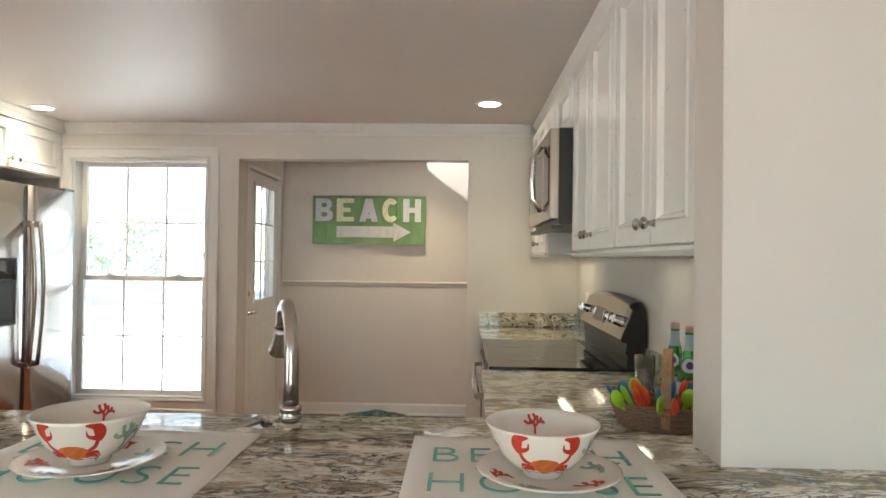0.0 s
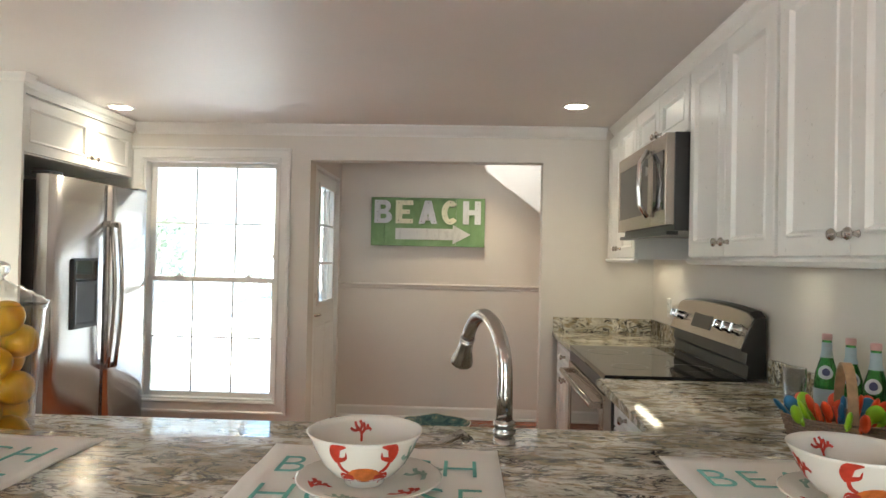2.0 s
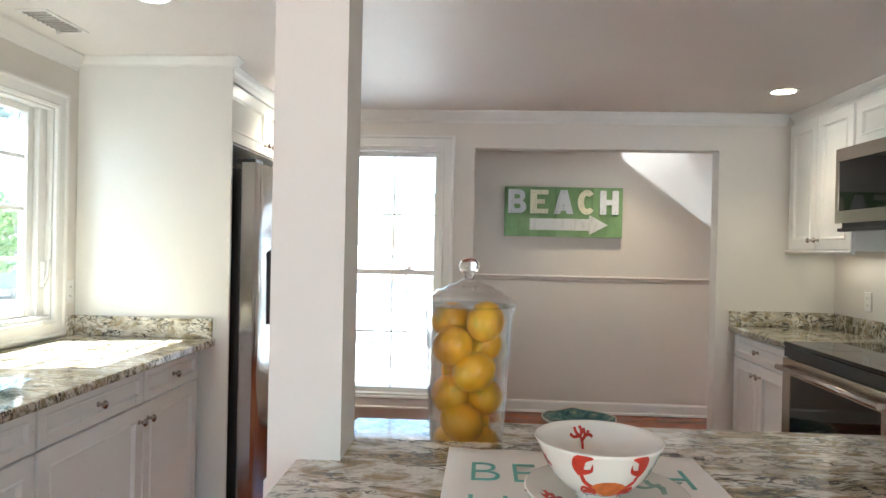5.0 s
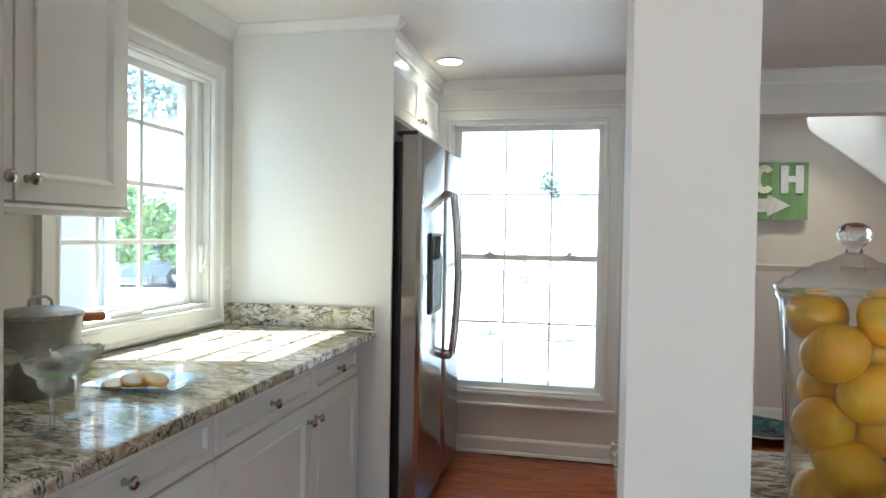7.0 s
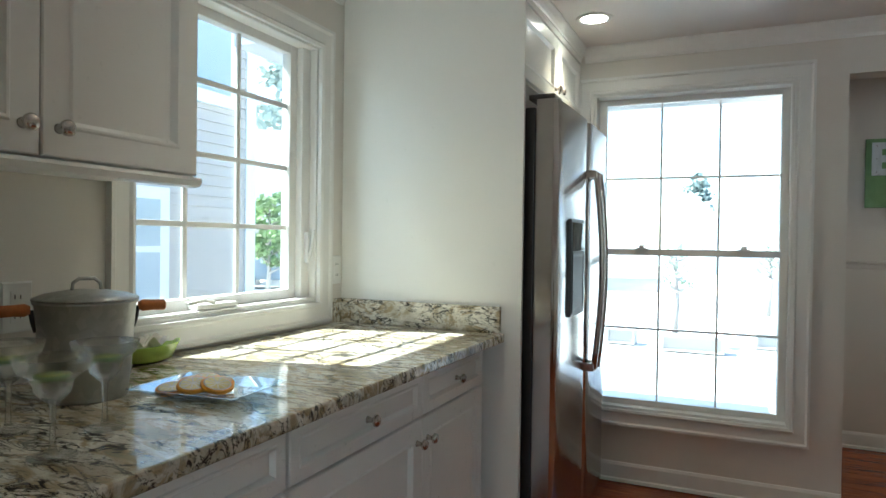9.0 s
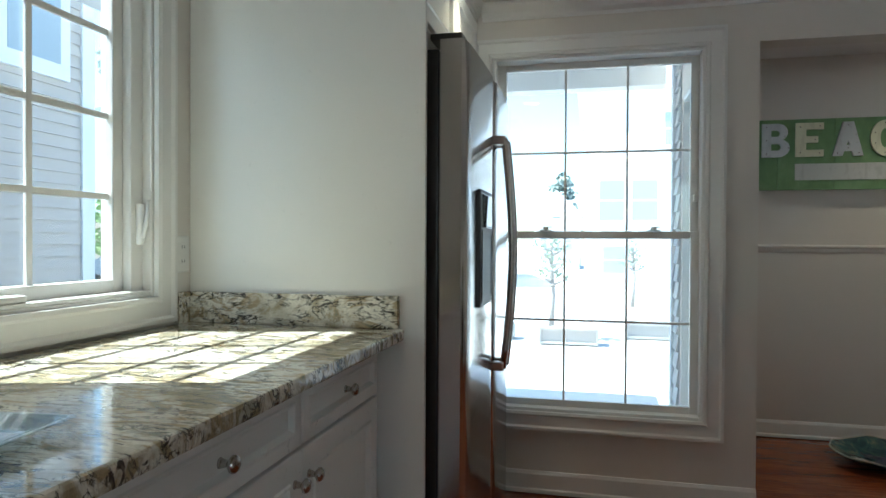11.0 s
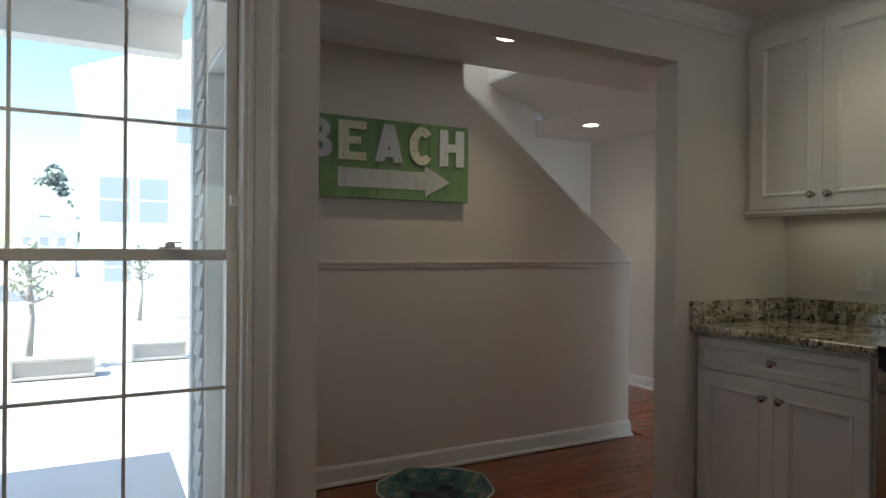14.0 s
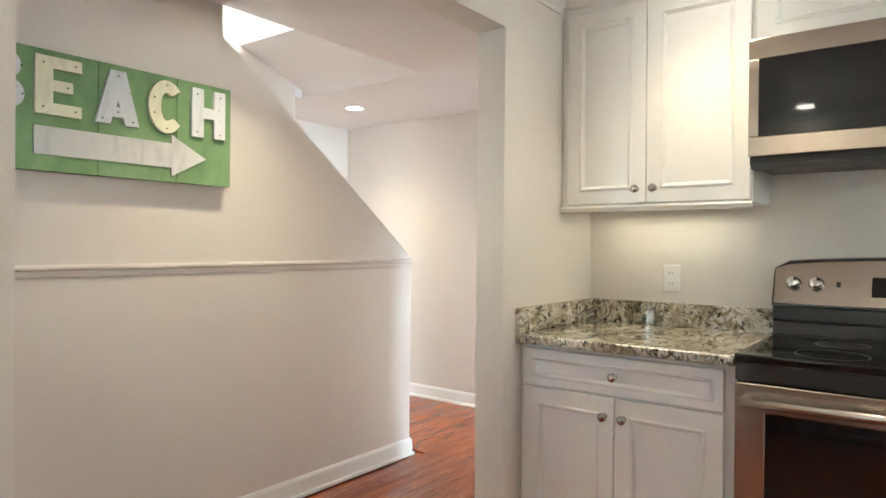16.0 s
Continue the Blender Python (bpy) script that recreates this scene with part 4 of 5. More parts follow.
for ch, x, w, mat in (("B", 0.03, 0.155, WASH_GREY), ("E", 0.215, 0.16, WASH_CREAM), ("A", 0.415, 0.155, WASH_GREY), ("C", 0.615, 0.15, WASH_CREAM), ("H", 0.80, 0.155, WASH_GREY)):
    me = outline_mesh([[(p * w / 0.76, q * 0.205) for p, q in loop] for loop in LETTERS[ch]], 0.007)
    o = new("letter", me)
    me.materials.append(mat)
    o.parent, o.location = sign, (x, -0.070, 0.20)
me = outline_mesh([[(0, 0.05), (0.50, 0.05), (0.50, 0.015), (0.655, 0.10), (0.50, 0.185), (0.50, 0.15), (0, 0.15)]], 0.003)
me.materials.append(whitewash("grey_wash", (0.58, 0.58, 0.56)))
o = new("arrow", me)
o.parent, o.location = sign, (0.215, -0.066, 0.008)
tagged(o, "whitewashed plank arrow")
NAIL = plain("rusty_nail", (0.10, 0.07, 0.05), 0.6, 0.5)
for x0, w, spots in ((0.03, 0.155, ((0.12, 0.1), (0.12, 0.5), (0.12, 0.9), (0.72, 0.27), (0.7, 0.74))), (0.215, 0.16, ((0.12, 0.12), (0.12, 0.88), (0.62, 0.1), (0.62, 0.9), (0.5, 0.5))), (0.415, 0.155, ((0.12, 0.08), (0.68, 0.08), (0.40, 0.9), (0.40, 0.23))), (0.615, 0.15, ((0.12, 0.35), (0.12, 0.65), (0.38, 0.93), (0.38, 0.07), (0.62, 0.8))), (0.80, 0.155, ((0.12, 0.1), (0.12, 0.88), (0.64, 0.1), (0.64, 0.88)))):
    for u, v in spots:
        part("nail", lathe(bmesh.new(), [(0.0005, -0.079), (0.0032, -0.0785), (0.0035, -0.0765)], 8, x0 + u * w / 0.76, 0, 0.20 + v * 0.205, "Y", caps=False), NAIL, sign)

# ---- place settings on the bar ----


def strip(bm, surf, pts, widths, mat=0):
    """A thin painted stroke on a surface: pts are (u, v), surf maps them to a place."""
    if len(pts) > 2:
        fine = []
        for i in range(len(pts) - 1):
            q = [(*pts[max(0, min(len(pts) - 1, j))], widths[max(0, min(len(pts) - 1, j))]) for j in (i - 1, i, i + 1, i + 2)]
            for t_ in (0.0, 0.25, 0.5, 0.75):
                fine.append(tuple(0.5 * (2 * b + (c - a) * t_ + (2 * a - 5 * b + 4 * c - d_) * t_ ** 2 + (3 * b - a - 3 * c + d_) * t_ ** 3) for a, b, c, d_ in zip(*q)))
        fine.append((*pts[-1], widths[-1]))
        pts, widths = [f_[:2] for f_ in fine], [f_[2] for f_ in fine]
    last = None
    for i, (p, w) in enumerate(zip(pts, widths)):
        a, b = pts[max(i - 1, 0)], pts[min(i + 1, len(pts) - 1)]
        d = Vector((b[0] - a[0], b[1] - a[1]))
        d = d.normalized() if d.length else Vector((1, 0))
        nrm = Vector((-d.y, d.x)) * w
        pair = [bm.verts.new(surf(p[0] + nrm.x, p[1] + nrm.y)), bm.verts.new(surf(p[0] - nrm.x, p[1] - nrm.y))]
        if last:
            bm.faces.new((last[0], pair[0], pair[1], last[1])).material_index = mat
        last = pair


def blob(bm, surf, cu, cv, ru, rv, mat=0, n=14, rings=3):
    c = bm.verts.new(surf(cu, cv))
    prev = None
    for r in range(1, rings + 1):
        ring = [bm.verts.new(surf(cu + ru * r / rings * math.cos(2 * math.pi * i / n), cv + rv * r / rings * math.sin(2 * math.pi * i / n))) for i in range(n)]
        for i in range(n):
            j = (i + 1) % n
            bm.faces.new((c, ring[i], ring[j]) if prev is None else (prev[i], ring[i], ring[j], prev[j])).material_index = mat
        prev = ring


def coral(bm, surf, u, v, s, mat=0):
    for pts in (((0, -1), (0.05, -0.4), (-0.1, 0.1), (-0.5, 0.5), (-0.6, 1.0)), ((0.0, -0.3), (0.4, 0.2), (0.3, 0.9)), ((0.35, 0.15), (0.9, 0.3), (1.2, 0.1)), ((-0.1, 0.1), (0.1, 0.6), (-0.1, 1.1)), ((-0.2, 0.2), (-0.8, 0.1), (-1.2, 0.4)), ((0.7, 0.25), (0.8, 0.7))):
        strip(bm, surf, [(u + p[0] * s, v + p[1] * s) for p in pts], [0.15 * s] * len(pts), mat)


def shellfish(bm, surf, u, v, s):
    blob(bm, surf, u, v, 1.3 * s, 0.62 * s, 1)
    for sd in (-1, 1):
        strip(bm, surf, [(u + sd * q[0] * s, v + q[1] * s) for q in ((1.1, 0.2), (1.6, 0.5), (1.75, 1.0))], [0.12 * s, 0.14 * s, 0.12 * s], 0)
        strip(bm, surf, [(u + sd * q[0] * s, v + q[1] * s) for q in ((1.75, 0.9), (1.85, 1.4), (1.6, 1.9), (1.0, 2.0))], [0.2 * s, 0.34 * s, 0.3 * s, 0.05 * s], 0)
        strip(bm, surf, [(u + sd * q[0] * s, v + q[1] * s) for q in ((1.6, 1.1), (1.15, 1.25), (1.05, 1.65))], [0.18 * s, 0.1 * s, 0.02 * s], 0)
        for k in range(3):
            strip(bm, surf, [(u + sd * q[0] * s, v + q[1] * s) for q in ((0.9, -0.1 - 0.12 * k), (1.75, 0.1 - 0.25 * k), (2.2, -0.35 - 0.25 * k))], [0.13 * s, 0.11 * s, 0.02 * s], 0)


BOWL = [(0.030, 0.0), (0.033, 0.004), (0.034, 0.010), (0.052, 0.018), (0.068, 0.034), (0.080, 0.054), (0.089, 0.072), (0.0935, 0.078), (0.0915, 0.079), (0.086, 0.070), (0.077, 0.052), (0.065, 0.034), (0.049, 0.021), (0.02, 0.013), (0.0005, 0.012)]
SAUCER = [(0.045, 0.0), (0.048, 0.003), (0.080, 0.010), (0.111, 0.019), (0.113, 0.0205), (0.110, 0.0215), (0.080, 0.0125), (0.045, 0.0065), (0.0005, 0.006)]


def radius_at(profile, z):
    for (r0, z0), (r1, z1) in zip(profile, profile[1:]):
        if z0 <= z <= z1:
            return r0 + (r1 - r0) * (z - z0) / max(1e-6, z1 - z0)
    return profile[0][0]


OUT, INN = BOWL[1:8], [(r, z) for r, z in BOWL[8:]][::-1]


def on_bowl(u, v):
    z = min(0.045 + v, 0.0768)
    r, a = radius_at(OUT, z) + 0.0007, -math.pi / 2 + u / 0.078
    return (r * math.cos(a), r * math.sin(a), z)


def in_bowl(u, v):
    z = min(0.048 + v, 0.077)
    r, a = radius_at(INN, z) - 0.0008, math.pi / 2 - u / 0.075
    return (r * math.cos(a), r * math.sin(a), z + 0.0004)


def on_saucer(u, v):
    return (u, v, 0.0066 + max(0.0, math.hypot(u, v) - 0.045) * 0.192 + 0.0006)


def place_setting(x, y, turn, tilt, sauc):
    mat = empty("placemat", pose(x, 1.2, 1.0304, 0, 0, tilt), "cream linen placemat with large teal letters, on the granite bar", "placemat", "placemats")
    bm = bmesh.new()
    n = 14
    g = [[bm.verts.new((-0.21 + 0.42 * i / n, -0.2 + 0.405 * j / n, 0.003 + 0.0012 * math.sin(i * 1.7 + j) )) for j in range(n + 1)] for i in range(n + 1)]
    for i in range(n):
        for j in range(n):
            bm.faces.new((g[i][j], g[i + 1][j], g[i + 1][j + 1], g[i][j + 1]))
    r = bmesh.ops.extrude_face_region(bm, geom=bm.faces[:])
    for v in r["geom"]:
        if isinstance(v, bmesh.types.BMVert):
            v.co.z -= 0.0028
    part("cloth", bm, LINEN, mat, smooth=True)
    for word, wy in (("BEACH", 0.045), ("HOUSE", -0.095)):
        cu = bpy.data.curves.new("word", "FONT")
        cu.body, cu.size, cu.align_x, cu.extrude, cu.space_character, cu.offset = word, 0.122, "CENTER", 0.0006, 1.15, -0.0022
        o = new("word", cu)
        me = bpy.data.meshes.new_from_object(o)
        bpy.data.objects.remove(o)
        me.materials.append(TEAL)
        w = new("printed_word", me)
        w.parent, w.location, w.scale = mat, (0, wy, 0.0048), (0.84, 1.0, 1)
    bx, by = x + sauc[0], y
    sa = empty("saucer", pose(bx + 0.012, by + 0.0, 1.0345, 0, 0, turn * 0.6), "white porcelain saucer with red coral prints, on the placemat", "saucer", "saucers")
    part("plate", lathe(bmesh.new(), SAUCER, 48), PORC, sa)
    for a, s, mt in ((200, 0.016, 0), (250, 0.014, 2), (320, 0.018, 0), (20, 0.017, 2), (75, 0.015, 0), (130, 0.014, 2)):
        bm = bmesh.new()
        coral(bm, on_saucer, 0.088 * math.cos(radians(a)), 0.088 * math.sin(radians(a)), s * 1.5)
        part("print", bm, SAGE if mt else RED, sa)
    bm = bmesh.new()
    strip(bm, on_saucer, [(0.102 * math.cos(radians(a)), 0.102 * math.sin(radians(a))) for a in range(-58, -20, 6)], [0.004, 0.009, 0.011, 0.011, 0.010, 0.008, 0.003])
    part("print", bm, ORANGE, sa)
    bo = empty("bowl", pose(bx + 0.003, by + 0.010, 1.0405, 0, 0, turn + 6) @ Matrix.Diagonal((0.965, 0.965, 1.06, 1)), "white porcelain bowl with red and orange prints, on a saucer", "bowl", "bowls")
    part("body", lathe(bmesh.new(), BOWL, 64), PORC, bo)
    for kind, surf, u, v, s, mt in ((shellfish, on_bowl, 0.0, -0.018, 0.0235, RED), (coral, on_bowl, 0.09, 0.0, 0.021, SAGE), (coral, on_bowl, -0.12, 0.0, 0.021, RED), (shellfish, on_bowl, 0.235, -0.018, 0.0225, RED), (coral, in_bowl, -0.008, 0.008, 0.014, RED)):
        bm = bmesh.new()
        kind(bm, surf, u, v, s)
        part("print", bm, [mt, ORANGE], bo)


place_setting(0.835, 1.165, -9, 0, (0.005, 0))
place_setting(0.117, 1.18, 2, 0.5, (-0.012, 0))
place_setting(-0.64, 1.18, -3, -0.5, (0.008, 0))

# ---- faucet ----
fc = empty("faucet", pose(0.345, 1.545, 0.9155), "brushed nickel gooseneck faucet with a pull-down spray head", "faucet")
bm = lathe(bmesh.new(), [(0.031, 0), (0.031, 0.004), (0.030, 0.05), (0.0245, 0.095), (0.021, 0.107)], 28)
part("base", bm, NICKEL, fc)
part("collar", lathe(bmesh.new(), [(0.021, 0.1075), (0.0245, 0.112), (0.0245, 0.120), (0.0195, 0.125), (0.0235, 0.130), (0.0235, 0.138), (0.0175, 0.143)], 28), NICKEL, fc)
d = Vector((-0.36, 0.93))
P = [(0, 0, 0.1435), (0, 0, 0.19), (0, 0, 0.225)]
for i in range(1, 13):
    a = math.pi * i / 12 * 0.86
    r = 0.118
    s = r - r * math.cos(a)
    P.append((d.x * s, d.y * s, 0.232 + r * math.sin(a)))
part("neck", tube(bmesh.new(), P, [0.0172, 0.0165, 0.016] + [0.0155] * 12, 16), NICKEL, fc)
end = Vector(P[-1])
dn = (end - Vector(P[-2])).normalized()
hd = part("spray_head", tube(bmesh.new(), [end + dn * q for q in (0.0, 0.010, 0.016, 0.038, 0.062, 0.072)], [0.0165, 0.0175, 0.0165, 0.020, 0.027, 0.0275], 20), NICKEL, fc)
part("hose_ring", tube(bmesh.new(), [end + dn * q for q in (-0.006, -0.003, 0.0)], [0.0175, 0.019, 0.0175], 20), NICKEL, fc)
part("nozzle", tube(bmesh.new(), [end + dn * q for q in (0.0723, 0.076)], [0.024, 0.023], 20), DARK, hd)
part("pinhole", lathe(bmesh.new(), [(0.003, -0.0185), (0.003, -0.0145)], 8, 0.004, 0, 0.166, "Y"), DARK, fc)
lv = empty("faucet_lever", pose(0.272, 1.633, 0.9155) @ Matrix.Scale(1.2, 4), "small brushed nickel faucet lever on the sink counter", "faucet")
part("base", lathe(bmesh.new(), [(0.024, 0), (0.023, 0.01), (0.016, 0.035), (0.015, 0.05), (0.010, 0.062)], 20), NICKEL, lv)
part("lever", tube(bmesh.new(), [(0, 0, 0.058), (-0.015, -0.01, 0.075), (-0.05, -0.03, 0.062), (-0.075, -0.04, 0.05)], [0.010, 0.009, 0.006, 0.005], 10), NICKEL, lv)

# ---- jar of lemons ----
jar = empty("lemon_jar", pose(-0.822, 1.638, 0.9155) @ Matrix.Diagonal((1, 1, 0.975, 1)), "tall clear glass jar with a knobbed lid, holding lemons", "jar")
prof = [(0.066, 0.0), (0.070, 0.004), (0.074, 0.012), (0.0945, 0.345), (0.0985, 0.350), (0.0985, 0.358), (0.092, 0.358), (0.0905, 0.340), (0.070, 0.018), (0.060, 0.012), (0.0005, 0.012)]
part("glass_body", lathe(bmesh.new(), prof, 48), JARGLASS, jar)
lid = part("lid", lathe(bmesh.new(), [(0.094, 0.3585), (0.1015, 0.361), (0.1015, 0.367), (0.092, 0.371), (0.088, 0.378), (0.076, 0.380), (0.068, 0.391), (0.056, 0.393), (0.045, 0.402), (0.030, 0.405), (0.022, 0.411), (0.012, 0.416), (0.0005, 0.417)], 48), LIDGLASS, jar)
part("lid_knob", lathe(bmesh.new(), [(0.011, 0.4172), (0.010, 0.424), (0.020, 0.434), (0.0225, 0.444), (0.019, 0.454), (0.010, 0.460), (0.0005, 0.461)], 24), SOLIDGLASS, lid)


def fruit(parent, x, y, z, r, m):
    bm = bmesh.new()
    bmesh.ops.create_icosphere(bm, subdivisions=3, radius=r)
    for v in bm.verts:
        k = abs(v.co.x) / r
        v.co.x *= 1.16 + 0.10 * max(0, k - 0.9) * 10 * 0.4
        v.co += v.normal * 0.0006 * math.sin(40 * v.co.y + 31 * v.co.z)
    o = part("lemon", bm, LEMON, None, smooth=True)
    o.matrix_basis = Matrix.Translation((x, y, z)) @ m
    return tagged(o, "ripe orange-yellow lemon inside the glass jar", "lemon", "lemons in the jar")


rng = random.Random(4)
protos = [fruit(None, -0.822 + 0.034, 1.638, 0.9155 + 0.053, 0.0395, pose(0, 0, 0, 20, 30, 70))]
angs = [0, 180, 80, 255, 20, 195, 110, 290, 50, 225, 140, 320]
for i, a in enumerate(angs):
    if i == 0:
        continue
    k = i // 2
    zz = 0.9155 + 0.050 + k * 0.0525 + (0.007 if i % 2 else 0)
    rr = 0.034 + 0.0026 * k
    mtx = pose(0, 0, 0, rng.uniform(-50, 50), rng.uniform(-40, 40), a + 90 + rng.uniform(-25, 25))
    copy_thing(protos[0], pose(-0.822 + rr * math.cos(radians(a)), 1.638 + rr * math.sin(radians(a)), zz) @ mtx)

# ---- basket, scoops, bottles by the range wall ----
bk = empty("basket", pose(1.29, 2.0, 0.9155, 0, 0, -20) @ Matrix.Diagonal((0.86, 0.9, 1.05, 1)), "low oval brown wicker basket with an arched wooden handle", "basket")
bm = bmesh.new()
rows, seg = 9, 72
for k in range(rows):
    z = 0.003 + k * 0.0075
    ring = []
    for i in range(seg + 1):
        a = 2 * math.pi * i / seg
        wob = 0.0022 * (1 if (i // 2 + k) % 2 else -1)
        f_ = 0.86 + 0.14 * k / (rows - 1)
        ring.append(((0.172 * f_ + wob) * math.cos(a), (0.125 * f_ + wob) * math.sin(a), z))
    tube(bm, ring, 0.0040, 6)
part("weave", bm, WICKER, bk)
bm = bmesh.new()
lathe(bm, [(0.0005, 0.001), (0.118, 0.001), (0.118, 0.008), (0.0005, 0.008)], 36)
for v in bm.verts:
    v.co.x *= 1.24
    v.co.y *= 0.88
part("bottom", bm, WICKER, bk)
bm = bmesh.new()
for i in range(25):
    a = math.pi * i / 24
    y, z = -0.126 * math.cos(a), 0.02 + 0.185 * math.sin(a) ** 0.75
    ring = [bm.verts.new((sx * 0.014 + 0.01, y * (1 - t_), z - (0.007 if t_ else 0))) for sx, t_ in ((-1, 0), (1, 0), (1, 0.05), (-1, 0.05))]
    if i:
        for k in range(4):
            bm.faces.new((prev[k], prev[(k + 1) % 4], ring[(k + 1) % 4], ring[k]))
    prev = ring
part("handle", bm, OAK, bk)


def scoop(x, y, z, m, mat, word):
    bm = bmesh.new()
    tube(bm, [(0, 0, 0), (0, 0, 0.05), (0.002, 0, 0.095)], [0.005, 0.006, 0.011], 8)
    bmesh.ops.create_uvsphere(bm, u_segments=12, v_segments=8, radius=0.028, matrix=Matrix.Translation((0.002, 0, 0.115)) @ Matrix.Diagonal((0.95, 0.36, 1.25, 1)))
    o = part("beach_scoop", bm, mat, None, smooth=True)
    o.matrix_basis = Matrix.Translation((x, y, z)) @ m
    return tagged(o, word + " plastic picnic spoon standing in the wicker basket", "spoon", "plastic spoons in the basket")


kinds = ((PLORANGE, "orange"), (PLLIME, "lime green"), (PLBLUE, "dark blue"))
for i in range(26):
    a = rng.uniform(0, 2 * math.pi)
    q = math.sqrt(rng.uniform(0.05, 1))
    mat, word = kinds[(i * 2 + i // 4) % 3]
    lean = 8 + 34 * q
    x, y = 1.29 + 0.098 * q * math.cos(a), 2.0 + 0.07 * q * math.sin(a)
    hz = 0.927 if word != "dark blue" else 0.9215
    scoop(x, y, hz, Matrix.Rotation(a, 4, "Z") @ Matrix.Rotation(radians(lean), 4, "Y") @ Matrix.Rotation(rng.uniform(0, 3), 4, "Z") @ Matrix.Scale(0.80, 4), mat, word)

BPROF = [(0.030, 0.0), (0.0355, 0.006), (0.0365, 0.02), (0.0365, 0.10), (0.032, 0.135), (0.020, 0.175), (0.0145, 0.20), (0.0138, 0.238), (0.0145, 0.2385)]
bt = empty("water_bottle", pose(1.425, 2.33, 0.9155), "green glass water bottle with a pale blue neck band", "bottle", "green water bottles")
part("glass_body", lathe(bmesh.new(), BPROF, 28), GREENB, bt)
part("cap", lathe(bmesh.new(), [(0.0145, 0.239), (0.0150, 0.242), (0.0150, 0.256), (0.0130, 0.259)], 20), plain("cap_pink", (0.62, 0.35, 0.34), 0.4), bt)
part("neck_band", lathe(bmesh.new(), [(0.0198, 0.183), (0.0155, 0.200), (0.0148, 0.232)], 24, caps=False), plain("band_blue", (0.40, 0.52, 0.60), 0.5), bt)
SHOULD = [(0.0365, 0.10), (0.032, 0.135), (0.020, 0.175)]


def on_bottle(u, v):
    z = 0.138 + v
    r, a = radius_at(SHOULD, z) + 0.0008, radians(235) + u / 0.03
    return (r * math.cos(a), r * math.sin(a), z)


bm = bmesh.new()
blob(bm, on_bottle, 0, 0, 0.022, 0.022)
lb = part("label", bm, plain("label_paper", (0.62, 0.66, 0.70), 0.5), bt, "pale oval label with a dark disc")
bm = bmesh.new()
blob(bm, lambda u, v: tuple(c * (1.02 if k < 2 else 1) for k, c in enumerate(on_bottle(u, v))), 0.002, 0.001, 0.011, 0.012)
part("disc", bm, plain("label_ink", (0.05, 0.06, 0.16), 0.5), lb)
bm = lathe(bmesh.new(), [(0.0372, 0.03), (0.0372, 0.085)], 28, caps=False)
part("body_label", bm, plain("label_paper_low", (0.50, 0.58, 0.62), 0.5), bt)
copy_thing(bt, pose(1.432, 2.21, 0.9155, 0, 0, 14))
copy_thing(bt, pose(1.437, 2.095, 0.9155, 0, 0, -10))
tm = empty("tumbler", pose(1.33, 2.34, 0.9155), "clear glass tumbler beside the green bottles", "glass")
part("glass_body", lathe(bmesh.new(), [(0.028, 0), (0.030, 0.003), (0.036, 0.145), (0.034, 0.145), (0.028, 0.008), (0.0005, 0.008)], 28), GLASS, tm)

# ---- glazed bowl on the hall floor ----
sb = empty("floor_bowl", pose(0.01, 5.41, 0.0) @ Matrix.Diagonal((1.08, 1.08, 1.0, 1)), "wavy-rimmed sea green and dark blue ceramic bowl on the floor", "bowl")
bm = bmesh.new()
NA = 96


def dish_ring(r, z, wave):
    out = []
    for i in range(NA):
        a = 2 * math.pi * i / NA
        w = wave * (math.sin(5 * a) + 0.6 * math.sin(8 * a + 1) + 0.35 * math.sin(13 * a))
        out.append(bm.verts.new(((r + w * 0.9) * math.cos(a), (r + w * 0.9) * math.sin(a) * 0.98, z + w * 0.8)))
    return out


rings = [dish_ring(*q) for q in ((0.09, 0.0, 0), (0.12, 0.004, 0), (0.20, 0.028, 0.002), (0.262, 0.062, 0.004), (0.268, 0.068, 0.0045), (0.258, 0.068, 0.0045), (0.20, 0.037, 0.003), (0.12, 0.014, 0.0), (0.03, 0.010, 0))]
for a, b2 in zip(rings, rings[1:]):
    for i in range(NA):
        f = bm.faces.new((a[i], a[(i + 1) % NA], b2[(i + 1) % NA], b2[i]))
        f.smooth = True
bm.faces.new(rings[0])
bm.faces.new(rings[-1])
part("body", bm, ABALONE, sb)
bm = bmesh.new()
P = []
for i in range(NA + 1):
    a = 2 * math.pi * i / NA
    w = 0.0045 * (math.sin(5 * a) + 0.6 * math.sin(8 * a + 1) + 0.35 * math.sin(13 * a))
    P.append(((0.264 + w * 0.9) * math.cos(a), (0.264 + w * 0.9) * math.sin(a) * 0.98, 0.069 + w * 0.8))
tube(bm, P, 0.0045, 6)
part("rim", bm, plain("cream_rim", (0.60, 0.58, 0.50), 0.25), sb, "cream glazed wavy rim")
bm = bmesh.new()
for cx, cy, s in ((0.02, 0.02, 0.085), (-0.05, 0.06, 0.05), (0.09, 0.0, 0.05), (0.03, -0.06, 0.045), (-0.02, -0.01, 0.06), (0.08, 0.07, 0.04)):
    blob(bm, lambda u, v: (u, v, 0.0155 + max(0, math.hypot(u, v) - 0.1) * 0.27 + 0.002 * math.sin(60 * u)), cx, cy, s, s * 0.7)
part("glaze_pool", bm, INKBLUE, sb, "dark blue glaze pooled in the middle")
bm = bmesh.new()
coral(bm, lambda u, v: (u, v, 0.0175 + max(0, math.hypot(u, v) - 0.1) * 0.27), -0.13, -0.05, 0.05)
part("sprig", bm, plain("cream_glaze", (0.60, 0.58, 0.50), 0.3), sb, "cream glazed branching sprig")

